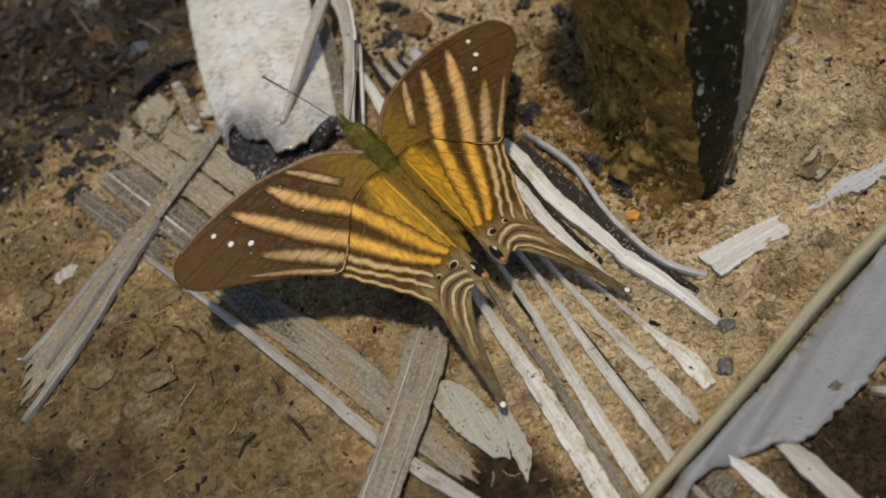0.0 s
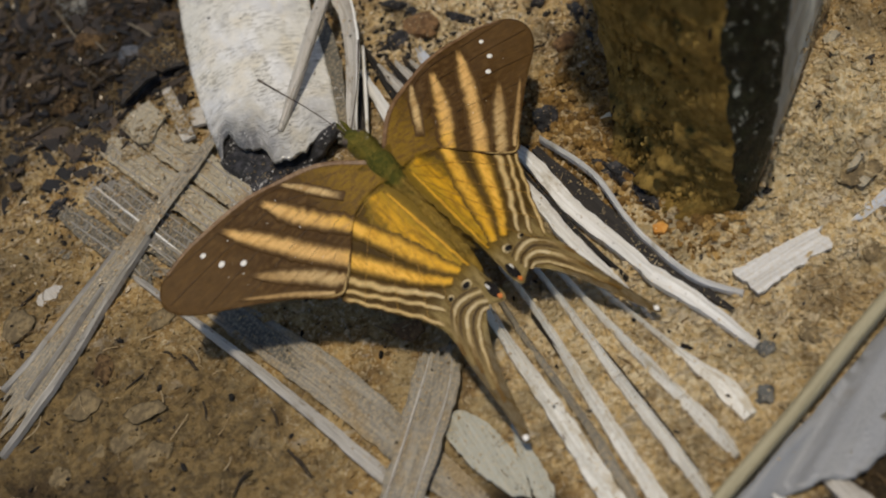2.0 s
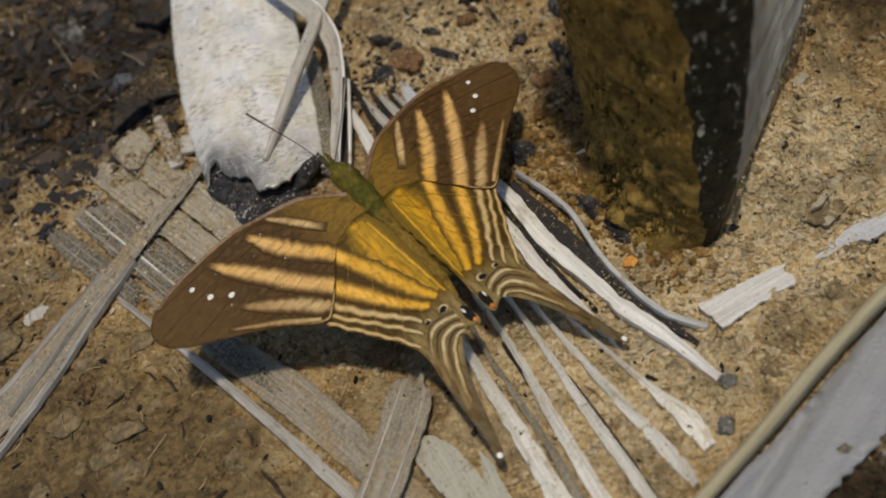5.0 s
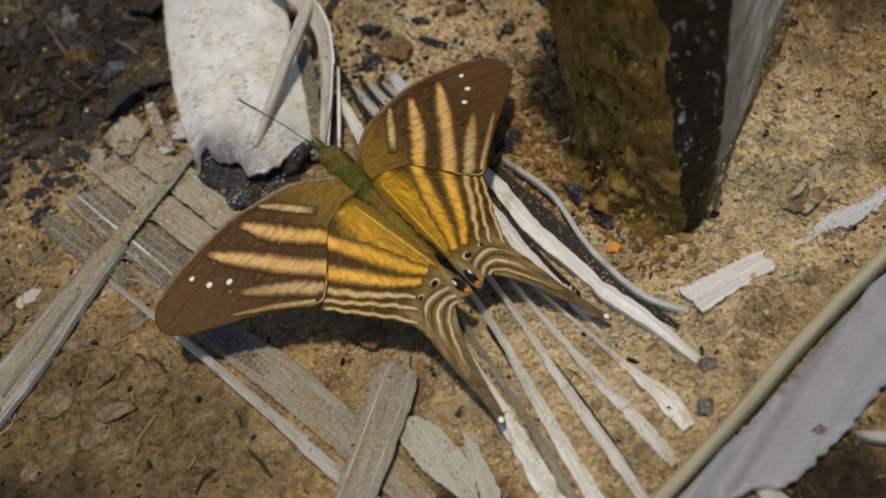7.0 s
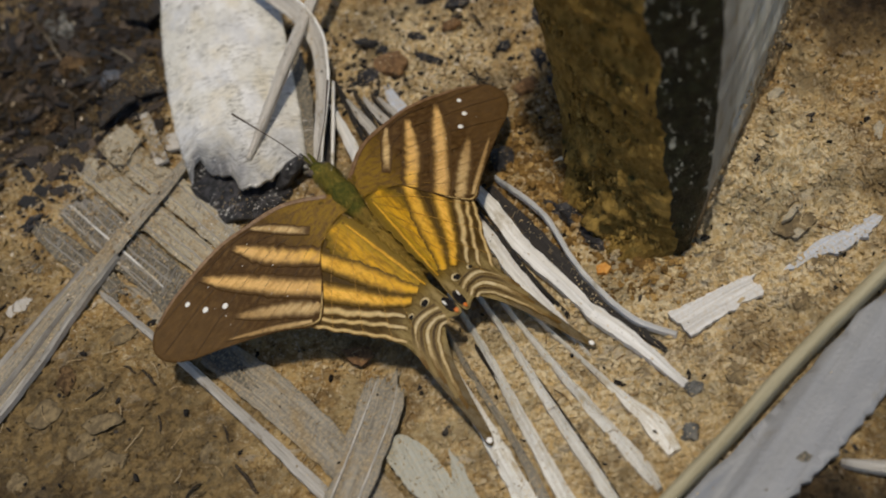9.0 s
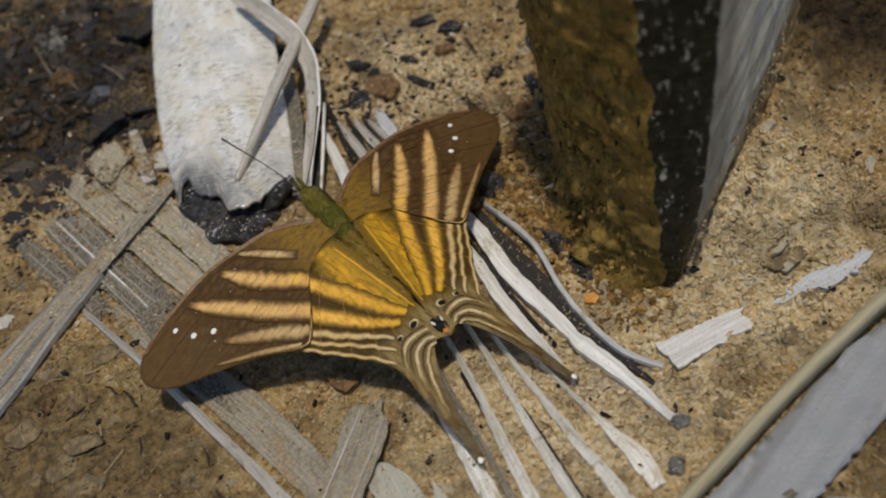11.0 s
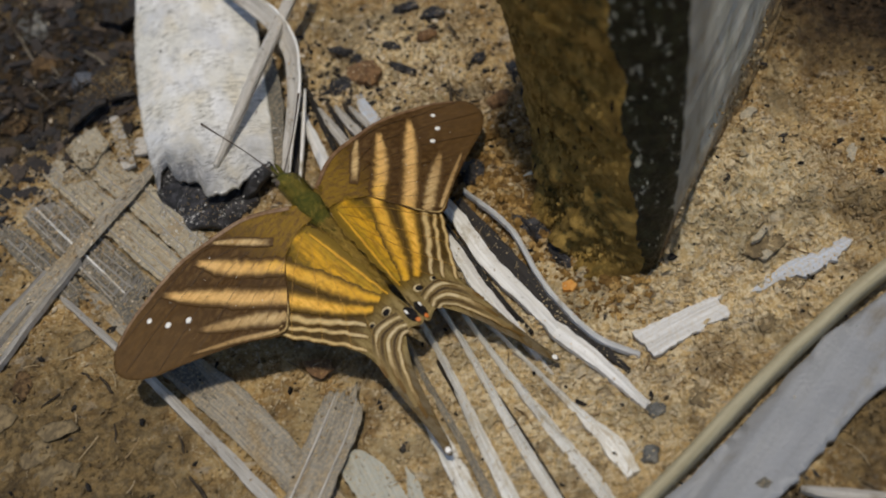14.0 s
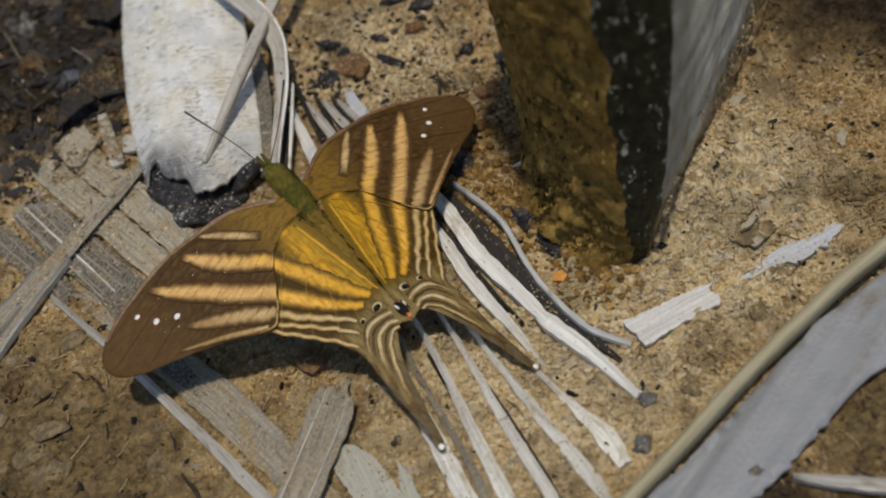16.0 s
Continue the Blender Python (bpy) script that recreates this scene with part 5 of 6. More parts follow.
def twig(label, ends, r, mat, lift=0.12, bow=0.12):
    """A thin bent twig lying on the soil."""
    (x0, y0), (x1, y1) = ends
    cx, cy = (x0 + x1) / 2, (y0 + y1) / 2
    nx, ny = -(y1 - y0), x1 - x0
    k = bow / math.hypot(nx, ny)
    z = gh(cx, cy)
    pts = [(x0 - cx, y0 - cy, gh(x0, y0) - z + lift), (nx * k, ny * k, lift + 0.2), ((x1 - cx) * 0.6 - nx * k * 0.6, (y1 - cy) * 0.6 - ny * k * 0.6, lift + 0.1), (x1 - cx, y1 - cy, gh(x1, y1) - z + lift)]
    ob = part("twig", tube(pts, (r * 0.7, r, r * 0.9, r * 0.5), 14, 6), mat)
    ob.location = mm((cx, cy, z))
    return tagged(ob, label, "twig", "loose twigs")


M_TWIG = plain_material("dark_twig", (0.016, 0.013, 0.010), (0.07, 0.052, 0.034), 0.7, 0.75, 0.15, 0.2)
M_DRYTWIG = plain_material("dry_twig", (0.12, 0.10, 0.07), (0.24, 0.20, 0.145), 0.7, 0.75, 0.15, 0.3)
for ends, r in (([(18.0, 36.4), (17.3, 29.8)], 0.28), ([(16.7, 34.9), (18.9, 31.6)], 0.22), ([(18.2, 29.2), (21.2, 30.0)], 0.2), ([(20.3, 46.6), (21.2, 43.8)], 0.25), ([(17.4, 33.6), (19.4, 33.0)], 0.16),
                ([(-52.6, 16.2), (-50.4, 18.4)], 0.28), ([(-33.0, 1.4), (-31.5, -1.2)], 0.28), ([(-40.2, -0.9), (-36.6, 1.2)], 0.2), ([(-31.6, -5.4), (-31.3, -8.2)], 0.2), ([(-23.0, -15.2), (-20.8, -19.6)], 0.35),
                ([(-29.6, -18.8), (-27.2, -16.2)], 0.22), ([(-24.0, -9.2), (-23.5, -11.8)], 0.2), ([(-56.0, -4.4), (-50.6, 0.6)], 0.22), ([(-35.2, 2.6), (-33.8, 1.2)], 0.22)):
    twig("thin dark twig lying on crumbly soil", ends, r * 0.75, M_TWIG, 0.7 if ends[0][1] > 28 else 0.12)
for ends, r in (([(-36.4, 52.4), (-31.8, 53.6)], 0.32), ([(-43.9, 59.2), (-39.6, 53.0)], 0.3), ([(-33.9, 61.6), (-29.8, 55.8)], 0.42), ([(-46.2, 73.6), (-41.6, 61.8)], 0.4), ([(-40.4, 61.6), (-37.2, 56.4)], 0.26)):
    twig("dry grey twig lying over dark litter", ends, r * 0.6, M_DRYTWIG, 0.5)
for ends, r in (([(-40.6, 51.0), (-35.2, 51.9)], 0.34), ([(-40.8, 51.4), (-40.2, 46.2)], 0.3)):
    twig("black twig lying over dark litter", ends, r, M_TWIG, 0.7)


def settle(name, label, category, material, count, shape, spread, seed, keep=None):
    """Loose grains lying on whatever is uppermost below them: soil, leaves or wood."""
    verts, polys, clean = [], [], []
    for ob in [o for o in scene.objects if o.type == "MESH" and o.name.split(".")[0] not in NO_GRAINS]:
        base = ob.location + (ob.parent.location if ob.parent else Vector())
        k = len(verts)
        verts += [v.co + base for v in ob.data.vertices]
        polys += [[k + i for i in q.vertices] for q in ob.data.polygons]
        clean += [ob.data.materials[0] in SMOOTH] * len(ob.data.polygons)
    tree = bvhtree.BVHTree.FromPolygons(verts, polys)
    rnd = random.Random(seed)
    out, faces = [], []
    for _ in range(count):
        x, y = rnd.uniform(spread[0], spread[1]), rnd.uniform(spread[2], spread[3])
        if keep and rnd.random() > keep(x, y):
            continue
        at, normal, which, _ = tree.ray_cast(Vector((x * MM, y * MM, 0.03)), Vector((0, 0, -1)))
        if at is None or normal.z < 0.35 or (clean[which] and rnd.random() < 0.85):
            continue
        vs, fs = shape(rnd)
        k = len(out)
        out += [(at.x + a * MM, at.y + b * MM, at.z + c * MM) for a, b, c in vs]
        faces += [tuple(k + i for i in f) for f in fs]
    me = bpy.data.meshes.new(name)
    me.from_pydata(out, [], faces)
    me.materials.append(material)
    return tagged(new(name, me), label, category, kind="stuff")


SMOOTH = (M_WHITE, M_SPLINT, M_SHEATH, M_CREAM, M_TROUGH)
NO_GRAINS = {"leaf_litter", "soil_crust", "moss_crust", "pale_litter", "bark_crumbs", "soil_clumps", "soil_crumbs", "charred_litter", "dark_grit", "straw_fibres", "stem", "leaf", "mossy_side", "wet_side", "bare_side", "back_side", "cut_end"}
VIEW = (-62, 84, -52, 90)


def bare_zone(x, y):
    """The petiole's hollow, the splinter and the leaf scrap, which lie clean."""
    return (y < -10 and 0.62 * (x - 32) - 0.785 * (y + 30) > 0.0) or (29 < x < 41 and -16.5 < y < -9.5)


def litter_zone(x, y):
    if bare_zone(x, y):
        return 0.04
    if rot_zone(x, y):
        return max(0.0, min(1.0, 0.35 + 1.5 * wob(x / 5, y / 5, 8.0)))
    if dim_zone(x, y) > 0.35:
        return max(0.04, 0.22 + 0.8 * wob(x / 6, y / 6, 3.0))
    on_sheath = -25 < x < -5 and y > 24
    on_petiole = y < -17 and 0.6 * (x - 32) - 0.8 * (y + 30) > -2
    return (0.03 if y > 30 else 0.12) if on_sheath else (0.25 if on_petiole else 0.7 + 0.5 * wob(x / 5, y / 5, 7.0))


settle("soil_grains", "fine grains of ochre soil dusted over leaves and ground", "soil", M_LOOSE, 70000, lambda r: crumb(r, 0.05, 0.17, 0.7), VIEW, 21, litter_zone)
scatter("soil_flakes", "thin ochre flakes and shreds matted into the soil", "soil", M_LOOSE, 44000, lambda r: flake(r, 0.10, 0.62) if r.random() < 0.93 else fibre(r, 0.5, 2.2, 0.05), (-58, 84, -50, 70), lambda x, y: (0.3 if x < 4 else 0.85) * (1 - 0.8 * dim_zone(x, y)) * min(1.0, max(0.1, 0.75 + 1.5 * wob(x / 4, y / 4, 6.0))), 24)
settle("dark_grains", "fine dark grains dusted over leaves and ground", "soil", M_DARK, 9000, lambda r: crumb(r, 0.06, 0.24, 0.7), VIEW, 22, lambda x, y: 0.10 + dark_zone(x, y))
settle("plant_fibres", "fine pale plant fibres lying over leaves and soil", "fibres", M_FIBRE, 2600, lambda r: fibre(r, 0.3, 1.3, 0.03), VIEW, 23, litter_zone)


def mat_zone(x, y):
    """Where the decayed palm pieces lie."""
    return 0.0 if x > -25 and y > 15 else min(1.0, 1.3 * blob(x, y, -33, 26, 11))


M_ASH = crumb_material("ash_flake", ((0.30, 0.29, 0.28), (0.58, 0.57, 0.54), (0.78, 0.77, 0.74)), 0.8, 0.4)
settle("ash_flakes", "pale grey flakes of ash on the charred end of the sheath", "ash", M_ASH, 2600, lambda r: crumb(r, 0.05, 0.20, 0.6), (-24, -6, 17, 34), 28, lambda x, y: max(0.0, min(1.0, 0.35 + 1.8 * wob(x / 2.5, y / 2.5, 5.0))))
settle("litter_crumbs", "tan crumbs and shreds strewn in drifts over dark litter", "soil", M_LOOSE, 42000, lambda r: crumb(r, 0.08, 0.34, 0.7) if r.random() < 0.8 else fibre(r, 0.4, 1.4, 0.05), (-62, -8, 34, 92), 27, lambda x, y: 0.0 if x > -26 else max(0.02, min(1.0, 0.42 + 1.7 * wob(x / 6, y / 6, 11.0) + 0.5 * wob(x / 1.8, y / 1.8, 4.0))))
settle("leaf_crumbs", "pale crumbs of decayed leaf strewn over the palm pieces", "leaf crumbs", M_PALE, 7000, lambda r: crumb(r, 0.07, 0.34, 0.7), (-50, -10, 4, 48), 25, lambda x, y: mat_zone(x, y) * max(0.0, min(1.0, 0.4 + 1.6 * wob(x / 4, y / 4, 3.0))))
settle("leaf_shreds", "fine pale shreds of leaf fibre on the palm pieces", "leaf shreds", M_PALE, 1300, lambda r: fibre(r, 0.5, 1.8, 0.04), (-50, -10, 4, 48), 26, mat_zone)


# ---- the butterfly ----
ROOT_F, ROOT_H = (1.0, 2.0, 1.5), (1.0, -2.0, 1.4)


def wing_z(b, a):
    """Slight camber and pleats fanning out from the wing root."""
    r = math.hypot(b, a)
    return 0.35 * math.sin(min(b, 27.0) / 27.0 * math.pi) + 0.16 * min(max(r - 3.5, 0.0) / 8, 1) * math.sin(math.atan2(a + 2, b + 2.5) * 21) + 0.10 * min(r / 8, 1) * wob(b / 2.4, a / 2.4, 4.0)


def stripe(points, widths, side, lift=0.09, n=90, rag=0.13, seed=0.0, wave=0.0, fade=16.0, close=0.0):
    """A coloured band lying on the wing, with scalloped edges."""
    line, wide = curve(points, n), curve([(w,) for w in widths], n)
    if wave:
        # bands follow the scallops of the wing's margin
        far, bent = 0.0, []
        for i, c in enumerate(line):
            t = line[min(i + 1, n)] - line[max(i - 1, 0)]
            t = t / (np.linalg.norm(t) + 1e-9)
            far += float(np.linalg.norm(c - line[max(i - 1, 0)]))
            bent.append(c + wave * math.sin(far * 2.7 + 0.6) * np.array((-t[1], t[0])))
        line = bent
    left, right = [], []
    for i, c in enumerate(line):
        t = line[min(i + 1, n)] - line[max(i - 1, 0)]
        t = t / (np.linalg.norm(t) + 1e-9)
        w = float(wide[i][0]) / 2
        s = i / n * len(points) * 1.3
        left.append((c[0] - t[1] * w * (1 + rag * 2.2 * wob(s * 3.1, seed)), c[1] + t[0] * w * (1 + rag * 2.2 * wob(s * 3.1, seed + 3))))
        right.append((c[0] + t[1] * w * (1 + rag * 2.2 * wob(s * 3.1, seed + 5)), c[1] - t[0] * w * (1 + rag * 2.2 * wob(s * 3.1, seed + 7))))
    bm = bmesh.new()
    uv = bm.loops.layers.uv.new("UVMap")
    rim = bm.verts.layers.float.new("edge")
    tex, rows, m = {}, [], max(6, 2 * int(max(widths) / 0.4))
    for i, ((lx, ly), (rx, ry)) in enumerate(zip(left, right)):
        row = []
        for k in range(m + 1):
            x, y = lx + (rx - lx) * k / m, ly + (ry - ly) * k / m
            v = bm.verts.new((side * x, y, wing_z(x, y) + lift - (0.03 if k in (0, m) else 0.0)))
            v[rim] = max(abs(2 * k / m - 1), 1 - i / fade, 1 - (n - i) / close if close else 0.0)
            tex[v] = (x, y)
            row.append(v)
        rows.append(row)
    low = []
    for row in rows:
        low.append([])
        for v in row:
            u = bm.verts.new(v.co - Vector((0, 0, 0.03)))
            u[rim], tex[u] = v[rim], tex[v]
            low[-1].append(u)
    flip = side < 0
    for i in range(len(rows) - 1):
        for k in range(m):
            a, b = (rows[i][k], rows[i + 1][k], rows[i + 1][k + 1], rows[i][k + 1]), (low[i][k], low[i][k + 1], low[i + 1][k + 1], low[i + 1][k])
            bm.faces.new(a[::-1] if flip else a)
            bm.faces.new(b[::-1] if flip else b)
        for k in (0, m):
            bm.faces.new((rows[i][k], rows[i + 1][k], low[i + 1][k], low[i][k]))
    for f in bm.faces:
        for lp in f.loops:
            lp[uv].uv = tex[lp.vert]
    return bm


def dot(b, a, r, side, lift=0.08, squash=1.0):
    bm = bmesh.new()
    bmesh.ops.create_uvsphere(bm, u_segments=14, v_segments=7, radius=r)
    for v in bm.verts:
        v.co = Vector((v.co.x + side * b, v.co.y * squash + a, v.co.z * 0.12 + wing_z(b, a) + lift))
    return bm


FORE = [(-0.9, 3.6), (1.2, 6.0), (4.3, 8.3), (7.0, 9.6), (10.8, 10.6), (16.5, 11.3), (21.0, 11.3), (24.4, 10.6), (26.3, 9.4), (26.9, 8.0), (26.4, 6.4), (24.6, 4.6), (22.0, 2.9), (18.5, 0.4), (15.2, -2.2), (12.2, -4.7), (9.2, -2.7), (5.4, 0.9), (2.0, 1.8), (-0.8, 1.6)]
HIND = [(0.2, 8.6), (3.5, 8.4), (7.5, 5.6), (11.0, 2.6), (12.4, -0.4), (12.0, -1.5), (11.1, -2.4), (10.8, -3.6), (9.9, -4.6), (9.5, -6.0), (8.6, -7.0), (8.0, -8.6), (7.3, -10.4), (7.4, -12.8), (8.1, -16.0), (8.7, -19.6), (9.3, -22.8), (9.8, -24.6), (9.3, -25.1), (8.5, -24.0), (7.5, -21.4), (6.2, -18.2), (4.9, -15.4), (3.2, -13.0), (1.9, -12.2), (0.6, -12.9), (0.0, -12.3), (0.0, -9.6), (0.1, -5.0), (0.3, 2.0), (0.2, 6.0)]


F_VEINS = [[(1.5, 5.0), (11.0, 9.8), (25.0, 10.2)], [(2.0, 4.6), (12.0, 8.0), (26.2, 7.6)], [(2.2, 4.0), (11.0, 5.6), (24.0, 4.6)], [(2.2, 3.6), (10.0, 3.4), (20.6, 2.2)], [(2.0, 3.2), (9.0, 1.4), (17.4, -0.2)], [(1.8, 2.8), (7.6, 0.0), (14.2, -2.8)]]
H_VEINS = [[(1.2, 5.6), (6.0, 4.6), (11.6, 0.6)], [(1.2, 5.0), (5.6, 2.4), (11.0, -2.6)], [(1.1, 4.0), (4.8, -0.4), (9.2, -5.8)], [(1.0, 3.0), (3.8, -3.0), (7.6, -8.8)], [(0.9, 2.0), (2.8, -4.4), (5.4, -10.4)]]
M_COSTA = plain_material("costa_brown", (0.13, 0.066, 0.024), (0.22, 0.125, 0.055), 0.8, 0.5)
M_HVEIN = plain_material("vein_gold", (0.28, 0.15, 0.015), (0.40, 0.22, 0.025), 0.8, 0.6)
M_VEIN = plain_material("vein_brown", (0.045, 0.022, 0.006), (0.075, 0.038, 0.010), 0.8, 0.6)


def fur(count, seed, lo, hi, r):
    """Short hairs lying back over the thorax and abdomen."""
    rnd = random.Random(seed)
    bm = bmesh.new()
    for _ in range(count):
        y = rnd.uniform(lo, hi)
        a = rnd.uniform(-0.3, math.pi + 0.3)
        p = Vector((r * math.cos(a), y, 0.95 * r * math.sin(a)))
        out = Vector((math.cos(a), 0, math.sin(a)))
        ln = rnd.uniform(0.35, 1.0) * (1.5 if abs(math.cos(a)) > 0.75 else 1.0)
        tip = p + out * ln * 0.26 + Vector((rnd.gauss(0, 0.15), -ln, 0))
        w = Vector((-math.sin(a), 0, math.cos(a))) * 0.035
        bm.faces.new([bm.verts.new(q) for q in (p - w, p + w, tip)])
    return bm


def butterfly():
    top = thing("butterfly", "brown and orange banded daggerwing butterfly basking with spread wings", "butterfly")
    body = lathe([(-2.0, 0.15), (0.0, 0.6), (2.2, 1.0), (4.2, 1.5), (5.6, 1.75), (7.4, 1.4), (8.8, 0.95), (9.4, 0.6)], 20, 0.95)
    bmesh.ops.translate(body, vec=(0, 0, 0.65), verts=body.verts)
    part("thorax", body, M_THORAX, top, "olive green furry thorax")
    part("abdomen", lathe([(3.0, 0.9), (1.5, 1.25), (0, 1.4), (-3, 1.3), (-6, 1.05), (-8.6, 0.75), (-10.2, 0.4), (-10.7, 0.15)], 18, 0.95, 0.6), M_ABDOMEN, top, "slender brown abdomen")
    head = part("head", lathe([(9.0, 0.6), (9.5, 1.0), (10.3, 1.15), (11.0, 0.95), (11.5, 0.5)], 16, 0.9), M_THORAX, top, "small olive head")
    for count, seed, lo, hi, r, mat, label in ((3600, 5, 4.0, 10.0, 1.4, M_HAIR, "fine olive hairs"), (1500, 7, -0.5, 5.2, 1.0, M_DOWN, "golden brown hairs")):
        hairs = fur(count, seed, lo, hi, r)
        bmesh.ops.translate(hairs, vec=(0, 0, 0.65), verts=hairs.verts)
        part("fur", hairs, mat, top, label)
    part("fur", fur(1600, 6, -8.0, 3.0, 1.25), M_DOWN, top, "short brown hairs")
    for s in (-1, 1):
        bm = clod(0.55, 3.0, 1.0, 2, 0.02)
        bmesh.ops.translate(bm, vec=(s * 0.85, 10.5, 0.15), verts=bm.verts)
        part("eye", bm, M_ANTENNA, head, "dark brown compound eye")
        part("palp", tube([(s * 0.3, 11.2, 0.0), (s * 0.35, 12.2, 0.3), (s * 0.25, 13.0, 0.5)], (0.3, 0.28, 0.08), 8, 8), M_THORAX, head)
        part("antenna", tube([(s * 0.45, 11.3, 0.5), *((-1.5, 15.5, 1.2), (-2.6, 19.5, 1.2), (-3.4, 23.0, 0.8))] if s < 0 else [(0.45, 11.3, 0.5), (4.4, 14.8, 1.2), (8.6, 19.4, 0.8)], (0.08, 0.07, 0.14), 18, 8), M_ANTENNA, top, "thin dark antenna with a small club")
    for s in (-1, 1):
        for y0, y1, x1 in ((5.5, 8.5, 4.0), (4.0, 1.0, 4.5)):
            part("leg", tube([(s * 0.9, y0, -1.2), (s * x1 * 0.7, (y0 + y1) / 2, -3.0), (s * x1, y1, -8.6), (s * x1 * 1.15, y1 - 0.6, -11.4 - 0.28 * y1)], (0.2, 0.17, 0.12, 0.08), 12, 6), M_ANTENNA, top)
    wings = {}
    for s, key in ((-1, "l"), (1, "r")):
        fw = part("forewing", plate(FORE, 0.07, wing_z, 0.42, 0, 170, s), M_FW, top, "dark brown forewing with tan bands and white spots")
        bands = [
            ([(8.8, 9.5), (7.6, 8.0), (6.4, 6.1), (4.6, 3.4)], (0.3, 0.75, 0.9, 0.7), M_FPALE),
            ([(11.8, 9.5), (10.4, 6.6), (8.8, 3.9), (6.2, 0.4)], (0.5, 1.6, 1.75, 1.6), M_FBAND),
            ([(17.0, 10.3), (15.2, 7.3), (13.4, 4.4), (11.3, 1.1), (8.9, -2.2)], (0.4, 1.5, 1.75, 1.8, 1.8), M_FBAND),
            ([(17.8, 3.9), (15.7, 1.8), (13.1, -0.9), (11.3, -3.0), (10.4, -3.1)], (0.3, 1.2, 1.5, 1.4, 0.5), M_FPALE),
            ([(20.5, 2.9), (17.5, 0.4), (14.8, -1.9), (12.5, -3.9)], (0.2, 0.5, 0.6, 0.4), M_FPALE),
        ]
        for k, (pts, ws, mat) in enumerate(bands):
            part("band", stripe(pts, [w * 1.55 for w in ws], s, seed=k + 1.0, close=22.0 if k == 0 else 0.0), mat, fw, "tan orange band" if mat is M_FBAND else "faint tan band")
        for k, (p0, p1, p2) in enumerate(F_VEINS):
            part("vein", stripe([((p0[0] + p1[0]) / 2, (p0[1] + p1[1]) / 2), p1, p2], (0.035, 0.04, 0.03), s, 0.12, 60, 0.0), M_VEIN, fw, "dark vein")
        part("costa", stripe([(0.2, 4.7), (4.3, 8.15), (10.8, 10.45), (16.5, 11.1), (21.0, 11.1), (24.3, 10.45)], (0.5, 0.5, 0.42, 0.4, 0.35, 0.2), s, 0.09, 60, 0.05), M_COSTA, fw, "reddish brown leading edge")
        part("fringe", stripe([(14.8, -2.4), (12.3, -4.4), (10.9, -3.9), (9.2, -2.55)], (0.12, 0.26, 0.26, 0.12), s, 0.09, 30, 0.1), M_HPALE, fw, "pale fringe of scales")
        rnd = random.Random(60 + s)
        worn = bmesh.new()
        for _ in range(16):
            b, a, r = rnd.uniform(7.0, 22.0), rnd.uniform(-1.0, 9.0), rnd.uniform(0.02, 0.06)
            if not inside((b, a), FORE):
                continue
            worn.faces.new([worn.verts.new((s * (b + r * math.cos(q) * 1.5), a + r * math.sin(q), wing_z(b, a) + 0.12)) for q in np.arange(0, 6.2, 1.26) * s])
        part("worn_scales", worn, M_SPOT, fw, "tiny pale flecks of worn scales")
        for b, a, r in ((20.1, 9.3, 0.34), (19.25, 7.05, 0.40), (17.45, 5.45, 0.40)):
            part("spot", dot(b, a, r, s, 0.08, 0.8), M_SPOT, fw, "white spot")
        hw = part("hindwing", plate(HIND, 0.07, wing_z, 0.42, 0, 280, s), M_HW, top, "orange-brown hindwing with a long dagger tail")
